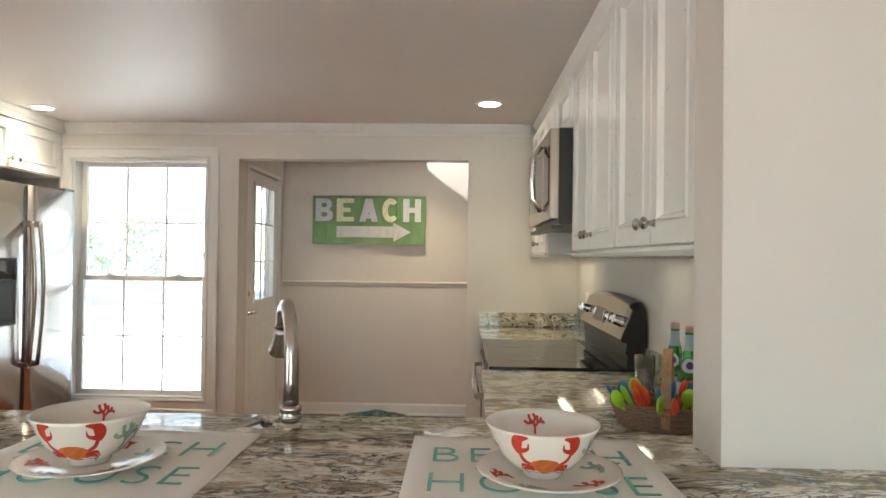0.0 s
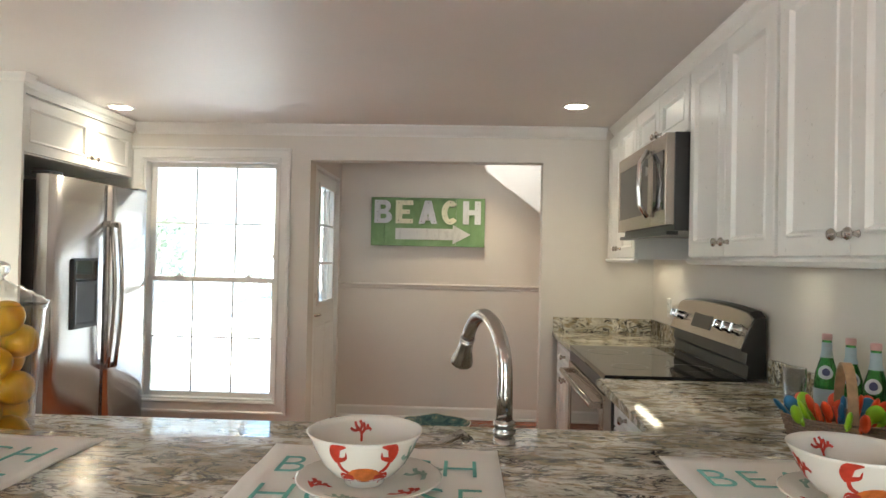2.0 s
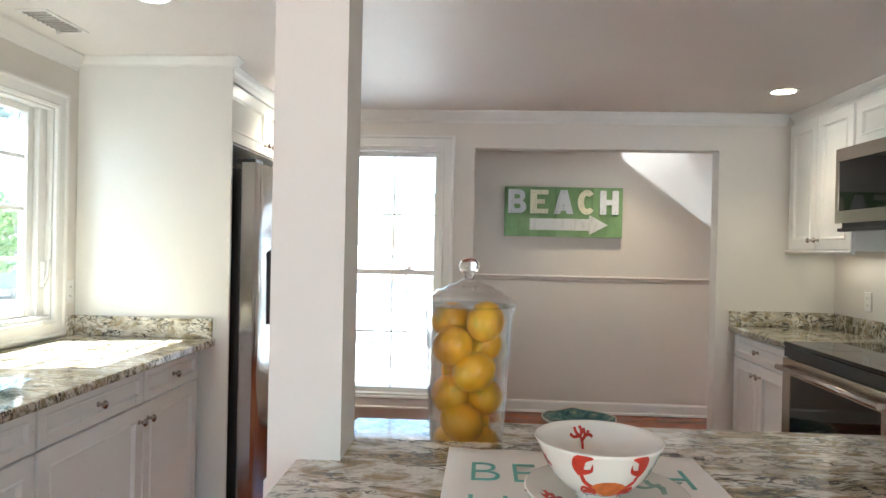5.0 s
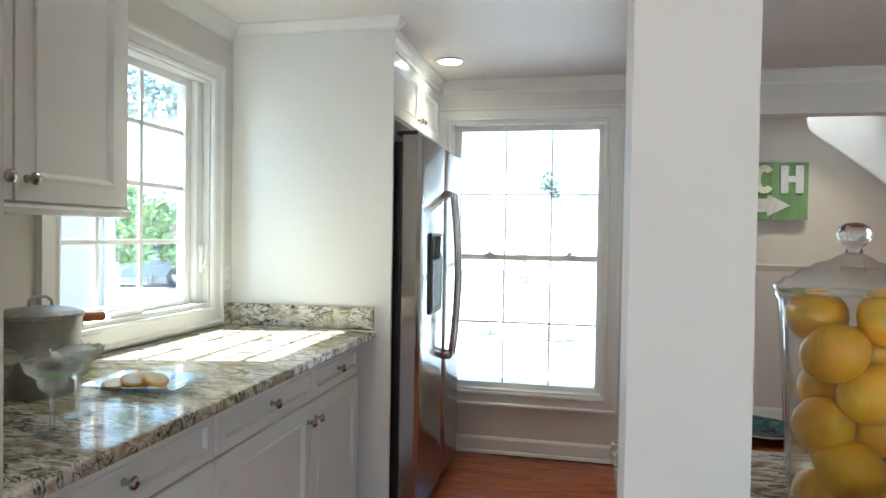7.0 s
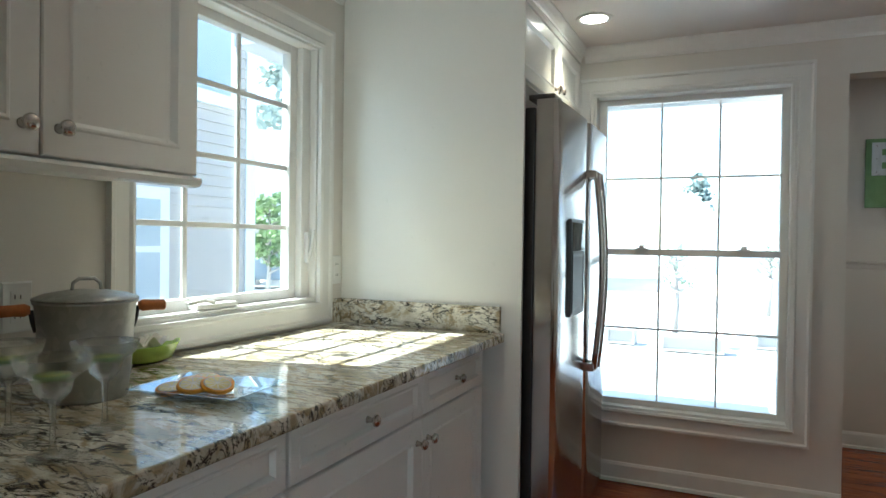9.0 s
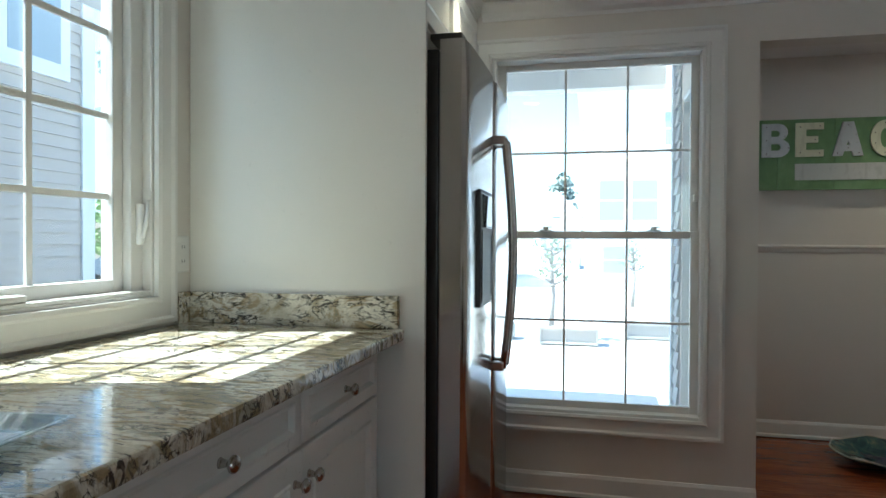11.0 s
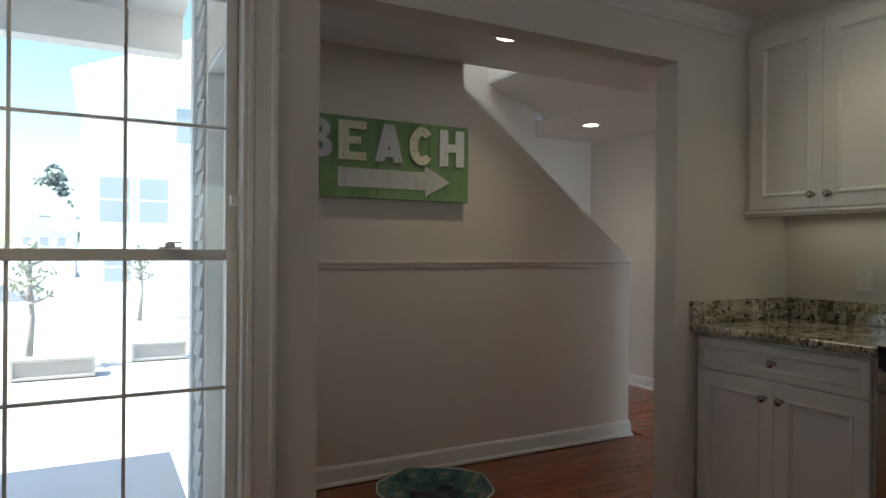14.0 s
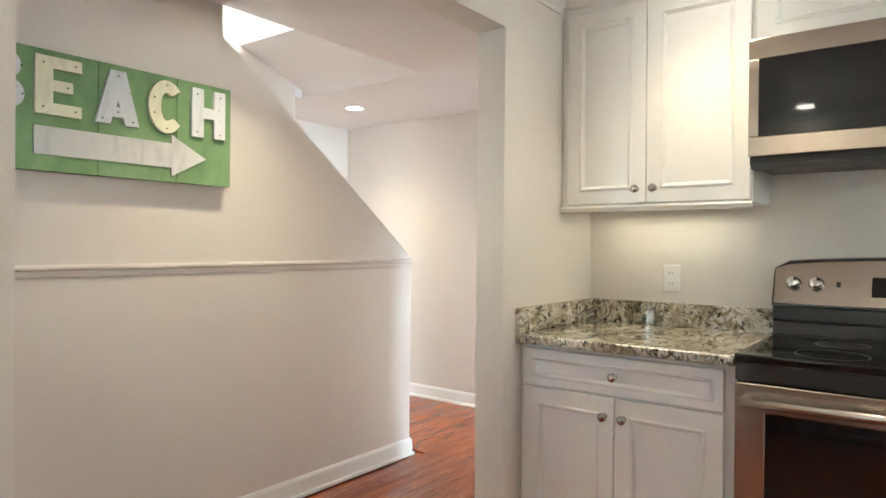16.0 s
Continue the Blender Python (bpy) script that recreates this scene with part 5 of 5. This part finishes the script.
# ---- window counter: ice bucket, glasses, plate ----
ib = empty("ice_bucket", pose(-2.55, 2.03, 0.9155, 0, 0, 62) @ Matrix.Diagonal((0.79, 0.79, 0.95, 1)), "galvanized lidded ice bucket with wooden side handles, on the granite counter", "bucket")
part("body", lathe(bmesh.new(), [(0.098, 0), (0.102, 0.003), (0.107, 0.05), (0.109, 0.052), (0.112, 0.10), (0.1145, 0.103), (0.112, 0.106), (0.1205, 0.205), (0.126, 0.209), (0.126, 0.214), (0.120, 0.214)], 48), ZINC, ib)
ld = part("lid", lathe(bmesh.new(), [(0.122, 0.2143), (0.128, 0.216), (0.127, 0.220), (0.10, 0.229), (0.05, 0.236), (0.0005, 0.238)], 48), ZINC, ib)
part("lid_handle", tube(bmesh.new(), [(-0.035, 0, 0.234), (-0.032, 0, 0.252), (-0.018, 0, 0.262), (0.018, 0, 0.262), (0.032, 0, 0.252), (0.035, 0, 0.234)], 0.0045, 10), ZINC, ld)
for sd in (-1, 1):
    part("handle", tube(bmesh.new(), [(sd * 0.128, 0, 0.197), (sd * 0.14, 0, 0.197), (sd * 0.165, 0, 0.197), (sd * 0.195, 0, 0.196), (sd * 0.20, 0, 0.196)], [0.009, 0.014, 0.0125, 0.013, 0.009], 14), HANDLEW, ib, "turned reddish wood handle")
    part("bracket", tube(bmesh.new(), [(sd * 0.115, 0.0, 0.15), (sd * 0.122, 0, 0.17), (sd * 0.127, 0, 0.196)], 0.006, 8), DARK, ib)

STEMGLASS = blown("stemware_glass", 0.4)
mg = empty("margarita_glass", pose(-2.250, 1.748, 0.9155) @ Matrix.Scale(0.95, 4), "clear stemmed margarita glass with a lime slice, on the counter", "glass", "margarita glasses")
GP = [(0.036, 0.0), (0.037, 0.002), (0.008, 0.008), (0.0055, 0.02), (0.0045, 0.05), (0.006, 0.085), (0.014, 0.092), (0.027, 0.105), (0.030, 0.122), (0.034, 0.128), (0.052, 0.140), (0.059, 0.162), (0.0578, 0.162), (0.0505, 0.142), (0.0325, 0.1305), (0.0282, 0.122), (0.0252, 0.107), (0.012, 0.095), (0.0005, 0.092)]
part("glass_body", lathe(bmesh.new(), GP, 36), STEMGLASS, mg)
bm = lathe(bmesh.new(), [(0.0005, 0.129), (0.027, 0.129), (0.028, 0.131), (0.027, 0.1335), (0.0005, 0.1335)], 24)
sl_ = part("lime_slice", bm, LIMER, mg)
part("flesh", lathe(bmesh.new(), [(0.0005, 0.1338), (0.0245, 0.1338), (0.0245, 0.1342), (0.0005, 0.1344)], 24), LIMEP, sl_, "pale juicy lime flesh")
for x, y, r in ((-2.316, 1.890, 40), (-2.44, 1.80, 95), (-2.395, 1.655, 160)):
    copy_thing(mg, pose(x, y, 0.9155, 0, 0, r))

pl = empty("glass_plate", pose(-2.340, 2.165, 0.9155, 0, 0, 6) @ Matrix.Diagonal((1.05, 1.1, 1, 1)), "square clear glass plate with raised edges, on the counter", "plate")
bm = bmesh.new()
def sq(hx, hy, z):
    return [bm.verts.new((x, y, z)) for x, y in ((-hx, -hy), (hx, -hy), (hx, hy), (-hx, hy))]
rs = [sq(0.075, 0.052, 0.0), sq(0.085, 0.06, 0.003), sq(0.125, 0.09, 0.018), sq(0.126, 0.091, 0.021), sq(0.122, 0.088, 0.021), sq(0.083, 0.058, 0.007)]
for a, b2 in zip(rs, rs[1:]):
    for k in range(4):
        bm.faces.new((a[k], a[(k + 1) % 4], b2[(k + 1) % 4], b2[k]))
bm.faces.new(rs[0])
bm.faces.new(rs[-1])
part("glass_body", bm, clear("aqua_glass", (0.80, 0.88, 0.90), 1.9, 0.0, 1.7), pl)
ls = empty("lemon_slice", pose(-2.400, 2.12, 0.925, 10, 4, 0), "round lemon slice with orange rind on the glass plate", "lemon slice", "slices on the plate")
part("rind", lathe(bmesh.new(), [(0.0005, 0), (0.032, 0), (0.034, 0.002), (0.034, 0.007), (0.032, 0.009), (0.0005, 0.009)], 28), RIND, ls)
bm = bmesh.new()
for k in range(9):
    a0, a1 = 2 * math.pi * (k + 0.07) / 9, 2 * math.pi * (k + 0.93) / 9
    v0 = bm.verts.new((0.003 * math.cos((a0 + a1) / 2), 0.003 * math.sin((a0 + a1) / 2), 0.0100))
    vs = [bm.verts.new((0.0255 * math.cos(a0 + (a1 - a0) * j / 4), 0.0255 * math.sin(a0 + (a1 - a0) * j / 4), 0.0100)) for j in range(5)]
    bm.faces.new([v0] + vs)
part("flesh", bm, PULP, ls, "pale yellow lemon flesh")
part("pith", lathe(bmesh.new(), [(0.0005, 0.0091), (0.0285, 0.0091), (0.0285, 0.0094), (0.0005, 0.0094)], 28), PORC, ls, "white pith")
for x, y, z, rx, ry, rz in ((-2.372, 2.155, 0.932, 12, 6, 30), (-2.345, 2.125, 0.937, 14, -6, 60), (-2.325, 2.175, 0.933, 10, 8, 15), (-2.385, 2.200, 0.929, 8, -8, 80), (-2.300, 2.145, 0.938, 16, 10, 40)):
    copy_thing(ls, pose(x, y, z, rx, ry, rz))

# green leaf-shaped dish with a folded napkin by the window
ld2 = empty("green_dish", pose(-2.735, 2.36, 0.9155, 0, 0, 86) @ Matrix.Diagonal((0.7, 0.55, 0.6, 1)), "lime green glass dish by the window, holding a crumpled white napkin", "dish")
bm = bmesh.new()
NL = 28
rs = []
for q, z in ((0.35, 0.0), (0.75, 0.012), (1.0, 0.075), (1.03, 0.08), (0.98, 0.08), (0.70, 0.016), (0.2, 0.006)):
    rs.append([bm.verts.new((0.13 * q * math.cos(2 * math.pi * i / NL), 0.07 * q * math.sin(2 * math.pi * i / NL) * (1 - 0.35 * math.cos(2 * math.pi * i / NL)), z + (0.012 * q if i in (0, 1, NL - 1) else 0))) for i in range(NL)])
for a, b2 in zip(rs, rs[1:]):
    for k in range(NL):
        bm.faces.new((a[k], a[(k + 1) % NL], b2[(k + 1) % NL], b2[k])).smooth = True
bm.faces.new(rs[0])
bm.faces.new(rs[-1])
part("glass_body", bm, plain("lime_glaze", (0.42, 0.58, 0.10), 0.12), ld2)
bm = bmesh.new()
gN = 12
gg = [[bm.verts.new((-0.09 + 0.2 * i / gN, -0.055 + 0.11 * j / gN, 0.085 + 0.022 * math.sin(i * 1.1 + 0.5 * j) + 0.014 * math.sin(j * 1.4) + 0.012 * math.cos(i * j * 0.2))) for j in range(gN + 1)] for i in range(gN + 1)]
for i in range(gN):
    for j in range(gN):
        bm.faces.new((gg[i][j], gg[i + 1][j], gg[i + 1][j + 1], gg[i][j + 1])).smooth = True
np_ = part("napkin", bm, LINEN, None, smooth=True)
np_.matrix_basis = pose(-2.735, 2.33, 0.918, 0, 0, 86) @ Matrix.Diagonal((0.55, 0.5, 0.6, 1))
np_.modifiers.new("thick", "SOLIDIFY").thickness = 0.0015
tagged(np_, "crumpled white cloth napkin in the green dish", "napkin")


def outlet(m, label):
    o = empty("wall_outlet", m, label, "outlet", "wall outlets")
    part("plate", stepped_plate(bmesh.new(), -0.036, 0.036, -0.058, 0.058, [(0, -0.003), (0.004, -0.006)], 0.0), PLASTIC, o)
    for z in (-0.022, 0.022):
        s = part("socket", boxed(-0.016, 0.016, -0.0075, -0.006, z - 0.014, z + 0.014, 0.0006), PLASTIC, o)
        part("slot", boxed(-0.0075, -0.0055, -0.0082, -0.0075, z - 0.004, z + 0.006), DARK, s)
        part("slot", boxed(0.0055, 0.0075, -0.0082, -0.0075, z - 0.004, z + 0.005), DARK, s)


outlet(pose(1.4985, 4.23, 1.115, 0, 0, -90), "white double wall outlet above the granite backsplash")
outlet(pose(-2.7985, 3.335, 1.13, 0, 0, 90), "white double wall outlet in the corner by the window")
outlet(pose(-2.7985, 2.04, 1.09, 0, 0, 90), "white double wall outlet behind the ice bucket")

# ---- outside ----
SIDING = painted("grey_siding_paint", (0.52, 0.465, 0.42), 0.6, 40, 0.05)
OUTW = painted("outdoor_white_paint", (0.80, 0.80, 0.80), 0.6, 40, 0.05)
PALE = painted("pale_siding_paint", (0.56, 0.56, 0.55), 0.7, 30, 0.05)
ROOFM = painted("shingle_grey", (0.20, 0.20, 0.21), 0.9, 20, 0.3, 0.3)
# Pale blue-grey base colour paints the sky's reflection into the far panes.
WIN_SKY = plain("sky_tinted_far_glass", (0.38, 0.43, 0.47), 0.1)
BARK = painted("bark", (0.45, 0.42, 0.39), 0.9, 30, 0.5, 0.4)
# Street leaves: a lighter copy of LEAF, with outdoor glare painted into the colour.
LEAF_GLARE = painted("glare_paled_leaf", (0.40, 0.46, 0.34), 0.6, 8, 0.1, 0.3)
LEAF = painted("leaf_green", (0.24, 0.36, 0.13), 0.6, 8, 0.1, 0.5)
# Pine colour is lightened as well, to stand in for the glare outdoors.
PINEL = painted("glare_paled_pine", (0.34, 0.40, 0.36), 0.7, 8, 0.1, 0.4)
GROUNDM = painted("pale_concrete", (0.60, 0.59, 0.56), 0.9, 12, 0.3, 0.2)
structure("ground", boxed(-1500, 1500, -1500, 1500, -1.0, -0.6), GROUNDM, "pale sunlit paved ground that reaches the horizon", "ground")
structure("porch_floor", boxed(-4.6, -1.04, 4.721, 7.0, -0.6, -0.06), OUTW, "pale concrete porch floor", "porch")
bm = bmesh.new()
box(bm, -4.6, -1.0, 4.721, 7.0, 2.62, 2.72)
box(bm, -4.6, -1.0, 6.85, 7.0, 2.40, 2.6195)
box(bm, -4.6, -4.45, 6.85, 7.0, -0.06, 2.3995, 0.004)
structure("porch_roof", bm, OUTW, "white porch ceiling, beam and post", "porch")


def lap_wall(name, parent, x0, x1, z0, z1, step, mat, y=0.0):
    """Lapped boards that face -y, as one mesh of overlapping strips."""
    bm = bmesh.new()
    z = z0
    while z < z1 - 1e-3:
        t = min(z + step, z1)
        v = [bm.verts.new(p) for p in ((x0, y - 0.022, z), (x1, y - 0.022, z), (x1, y, z), (x0, y, z), (x0, y - 0.004, t), (x1, y - 0.004, t), (x1, y, t), (x0, y, t))]
        for q in ((0, 1, 5, 4), (3, 2, 1, 0), (4, 5, 6, 7), (0, 4, 7, 3), (1, 2, 6, 5)):
            bm.faces.new([v[k] for k in q])
        z += step
    return part(name, bm, mat, parent)


hw = empty("house_corner", pose(-1.012, 0, 0, 0, 0, -90), "pale lapped siding on the outer hall wall under the porch", "wall", kind="structure")
lap_wall("siding", hw, -6.0, -5.81, -0.06, 2.6, 0.11, PALE)
part("siding_skirt", boxed(-6.10, -4.722, -0.027, -0.002, -0.6, -0.001), OUTW, hw)
part("corner_board", boxed(-6.10, -6.001, -0.03, -0.002, -0.06, 2.6), OUTW, hw)


def house_window(parent, x0, x1, z0, z1, y=-0.03, sill=True):
    w = part("window", boxed(x0 - 0.12, x1 + 0.12, y - 0.03, y + 0.03, z0 - 0.14, z1 + 0.12, 0.005), OUTW, parent)
    zc = (z0 + z1) / 2
    part("pane", boxed(x0, x1, y - 0.036, y - 0.031, z0, zc - 0.03), WIN_SKY, w)
    part("pane", boxed(x0, x1, y - 0.036, y - 0.031, zc + 0.03, z1), WIN_SKY, w)
    return w


# neighbour's house, faces +x; local x is the world's y
nb = empty("neighbour_house", pose(-6.5, 0, -0.6, 0, 0, 90), "neighbour's grey lap-sided house with white corner boards and windows", "house")
lap_wall("siding", nb, -3.0, 7.0, 0.0, 6.0, 0.115, SIDING)
part("wall", boxed(-3.0, 7.1, 0.002, 7.0, 0.0, 6.0), SIDING, nb)
part("corner_board", boxed(7.001, 7.16, -0.035, 0.2, 0.0, 6.0), OUTW, nb)
for w_ in ((5.35, 5.92, 3.42, 4.9), (6.13, 6.70, 3.42, 4.9), (4.95, 5.75, 1.25, 2.22), (2.2, 3.0, 1.25, 2.6), (2.2, 3.0, 3.42, 4.9), (-0.8, 0.0, 3.42, 4.9)):
    house_window(nb, *w_)
bm = bmesh.new()
v = [bm.verts.new(p) for p in ((-3.2, -0.4, 6.0), (7.3, -0.4, 6.0), (7.3, 7.4, 6.0), (-3.2, 7.4, 6.0), (-3.2, 3.5, 8.2), (7.3, 3.5, 8.2))]
for q in ((0, 1, 5, 4), (2, 3, 4, 5), (0, 4, 3), (1, 2, 5), (3, 2, 1, 0)):
    bm.faces.new([v[k] for k in q])
part("roof", bm, ROOFM, nb)


def house(x, y, w, d, h, roof, mat, wins, turn, label):
    hs = empty("street_house", pose(x, y, -0.6, 0, 0, turn), label, "house")
    part("wall", boxed(-w / 2, w / 2, 0, d, 0, h), mat, hs)
    bm = bmesh.new()
    v = [bm.verts.new(p) for p in ((-w / 2 - 0.3, -0.3, h), (w / 2 + 0.3, -0.3, h), (w / 2 + 0.3, d + 0.3, h), (-w / 2 - 0.3, d + 0.3, h), (0, -0.3, h + roof), (0, d + 0.3, h + roof))]
    for q in ((0, 1, 4), (2, 3, 5), (1, 2, 5, 4), (3, 0, 4, 5), (3, 2, 1, 0)):
        bm.faces.new([v[k] for k in q])
    part("roof", bm, ROOFM if roof < 1.2 else mat, hs)
    for a in wins:
        house_window(hs, *a)
    return hs


house(2.6, 27, 9.0, 8, 7.5, 2.0, OUTW, ((-3.95, -3.05, 2.6, 4.1), (-2.75, -1.85, 2.6, 4.1), (-1.6, -0.7, 5.4, 6.6), (-3.8, -3.0, 0.6, 1.6)), 0, "large white street house with dark sash windows")
house(-3.9, 44, 2.9, 6, 3.4, 1.7, OUTW, ((-1.0, -0.6, 1.2, 2.2), (-0.2, 0.2, 1.2, 2.2), (0.6, 1.0, 1.2, 2.2), (-0.25, 0.25, 3.3, 4.0)), 0, "small white gabled house across the street")
house(-13.0, 25, 8.0, 10, 8.6, 1.0, PALE, ((0.8, 1.8, 5.6, 7.2), (0.8, 1.8, 2.4, 4.0), (2.6, 3.4, 5.6, 7.2), (2.6, 3.4, 2.4, 4.0), (-1.4, -0.4, 5.6, 7.2), (-1.4, -0.4, 2.4, 4.0)), 12, "tall pale townhouse across the street")


def tree(x, y, h, spread, mat, label, base=0.35, count=1500, seed=1, leaf=0.14, cone=False):
    r = random.Random(seed)
    t = empty("tree", pose(x, y, -0.6), label, "tree")
    bm = tube(bmesh.new(), [(0, 0, 0), (0.05, 0.03, h * 0.4), (0, 0.05, h * 0.9)], [0.03 * h * 0.5 + 0.03, 0.02 * h * 0.5 + 0.02, 0.02], 10)
    tips = []
    for k in range(12):
        z = h * (base + (0.92 - base) * k / 12)
        a = k * 2.4
        s = spread * (1 - (0.85 if cone else 0.35) * k / 12) * r.uniform(0.7, 1)
        tip = (s * math.cos(a), s * math.sin(a), z + s * (0.05 if cone else 0.5))
        tube(bm, [(0, 0, z), (tip[0] * 0.5, tip[1] * 0.5, z + s * 0.2), tip], [0.03, 0.02, 0.008], 6)
        tips.append(tip)
    part("trunk", bm, BARK, t)
    bm = bmesh.new()
    for i in range(count):
        tip = tips[i % len(tips)]
        f_ = r.uniform(0.35, 1.15)
        c = Vector((tip[0] * f_ + r.gauss(0, 0.16 * spread), tip[1] * f_ + r.gauss(0, 0.16 * spread), tip[2] + r.gauss(0, 0.11 * spread)))
        u = Vector((r.gauss(0, 1), r.gauss(0, 1), r.gauss(0, 1))).normalized() * leaf * r.uniform(0.5, 1)
        w = u.orthogonal().normalized() * leaf * 0.5
        bm.faces.new([bm.verts.new(c + q) for q in (-u, w, u, -w)])
    tagged(part("crown", bm, mat, t), kind="stuff")


tree(-3.9, 52, 7.6, 1.5, PINEL, "tall dark pine behind the street houses", 0.3, 1600, 3, 0.3, True)
tree(-2.3, 13.5, 1.95, 0.36, LEAF_GLARE, "young street tree with light green leaves", 0.5, 170, 5, 0.06)
tree(-0.5, 20.0, 1.9, 0.4, LEAF_GLARE, "young street tree with thin yellow-green leaves", 0.5, 110, 7, 0.07)
tree(-9.6, 20.5, 3.2, 1.2, LEAF_GLARE, "leafy light green street tree beyond the porch", 0.3, 1500, 21, 0.11)
tree(-12.6, 23.0, 3.0, 1.2, LEAF_GLARE, "leafy light green hedge tree down the street", 0.3, 1500, 23, 0.11)
tree(-4.6, 15.0, 2.0, 0.45, LEAF_GLARE, "young street tree with bushy green leaves", 0.4, 170, 9, 0.07)
tree(-14.0, 16.6, 3.2, 0.9, LEAF, "leafy green garden tree by the white porch", 0.25, 1600, 12, 0.11)
tree(-22.0, 29.0, 13.0, 2.8, PINEL, "tall dark pine beyond the neighbour's house", 0.4, 1800, 13, 0.3)
tree(-15.8, 20.5, 3.0, 1.1, LEAF, "leafy green garden shrub beside a grey car", 0.2, 1200, 15, 0.14)
for x, y, w_ in ((-1.95, 13.0, 1.0), (-0.55, 14.0, 0.8), (-3.2, 13.4, 0.5)):
    pt = empty("planter_box", pose(x, y, -0.6), "low grey wooden planter box on the pavement", "planter", "street planters")
    bm = bmesh.new()
    frame_bars(bm, -w_ / 2, w_ / 2, 0.02, 0.30, 0.04, -0.2, -0.16)
    box(bm, -w_ / 2, w_ / 2, -0.158, 0.2, 0.02, 0.28)
    part("box", bm, plain("grey_wood", (0.42, 0.41, 0.40), 0.8), pt)

# white porch building beyond the neighbour's corner
pb = empty("porch_house", pose(-17.6, 22.5, -0.6, 0, 0, 30), "white house with an open ground-floor porch on posts", "house")
part("wall", boxed(-3.5, 4.5, 0, 5, 2.9, 6.2), OUTW, pb)
part("fascia", boxed(-3.7, 4.7, -0.15, 0.0, 2.5, 3.1), OUTW, pb)
part("back_wall", boxed(-3.5, 4.5, 4.0, 5, 0, 2.89), SIDING, pb)
for x in (-3.2, -1.4, 0.4, 2.2, 4.0):
    part("post", boxed(x - 0.12, x + 0.12, -0.08, 0.12, 0, 2.499, 0.01), SIDING, pb)
car = empty("parked_car", pose(-16.6, 20.9, -0.6, 0, 0, 30), "grey-blue parked car by the white porch", "car")
CARP = plain("grey_blue_car_paint", (0.16, 0.21, 0.27), 0.25)
bm = bmesh.new()
side = [(-2.1, 0.35), (-2.15, 0.75), (-1.5, 0.92), (-0.95, 1.38), (0.75, 1.42), (1.45, 0.98), (2.1, 0.85), (2.15, 0.35)]
a = [bm.verts.new((x, -0.85, z)) for x, z in side]
b2 = [bm.verts.new((x, 0.85, z)) for x, z in side]
for k in range(8):
    bm.faces.new((a[k], a[(k + 1) % 8], b2[(k + 1) % 8], b2[k]))
bm.faces.new(a)
bm.faces.new(b2[::-1])
bmesh.ops.bevel(bm, geom=bm.edges[:], offset=0.08, segments=2, affect="EDGES")
part("body", bm, CARP, car)
part("side_window", boxed(-0.85, 0.8, -0.86, -0.853, 0.95, 1.3, 0.003), WIN_SKY, car)
for x in (-1.35, 1.35):
    wh = part("tyre", lathe(bmesh.new(), [(0.2, -0.1), (0.32, -0.1), (0.34, 0.0), (0.32, 0.1), (0.2, 0.1)], 20, x, -0.80, 0.34, "Y"), DARK, car)
    part("rim", lathe(bmesh.new(), [(0.19, -0.11), (0.05, -0.12), (0.001, -0.12)], 16, x, -0.80, 0.34, "Y"), CHROME, wh)

# ---- stairs behind the sloped wall ----
st = empty("stairs", pose(0, 0, 0), "flight of wooden stairs rising behind the sloped wall", "stairs", kind="structure")
for k in range(8):
    x = 1.62 - 0.255 * k
    part("tread", boxed(x - 0.275, x, 6.0, 6.82, 0.19 * (k + 1) - 0.03, 0.19 * (k + 1), 0.004), FLOOR, st)
    part("riser", boxed(x - 0.020, x - 0.002, 6.0, 6.82, 0.19 * k + 0.001, 0.19 * (k + 1) - 0.031), WHITE, st)

# ---- floor boards, last: each a piece of the floor ----
fl = empty("floor_boards", pose(0, 0, 0), "red cherry tongue-and-groove floor boards of kitchen and hall", "floor", kind="structure")
BW, meshes = 0.083, {}


def board(x0, x1, y0):
    key = round(x1 - x0, 2)
    if key not in meshes:
        bm = boxed(0.0006, key - 0.0006, 0.0004, BW - 0.0004, -0.0118, 0.0, 0.0012)
        me = bpy.data.meshes.new("floor_board")
        bm.to_mesh(me)
        bm.free()
        me.materials.append(FLOOR)
        meshes[key] = me
    o = new("floor_board", meshes[key])
    o.parent, o.location = fl, (x0, y0, 0)


def run(x0, x1, y0, shift):
    x = x0
    first = True
    while x < x1 - 0.01:
        n_ = [0.6, 0.95, 1.3, 1.15, 0.8][int(shift * 5) % 5] if first else [1.3, 1.0, 1.55, 1.2][int(shift * 11 + x * 3) % 4]
        e = min(x + n_, x1)
        if x1 - e < 0.25:
            e = x1
        board(x, round(e, 2), y0)
        x, first = round(e, 2), False


j = 0
y = 1.46
while y < 7.58:
    s = ((j * 7) % 11) / 11
    if y + BW < 4.60:
        run(-2.05, 0.92, y, s)
    elif y < 5.82 - BW:
        run(-0.86, 2.86, y, s) if y > 4.72 else run(-0.84, 0.74, y, s)
    elif y < 5.95:
        run(1.76, 2.86, y, s)
    else:
        run(1.64, 2.86, y, s)
    y += BW
    j += 1
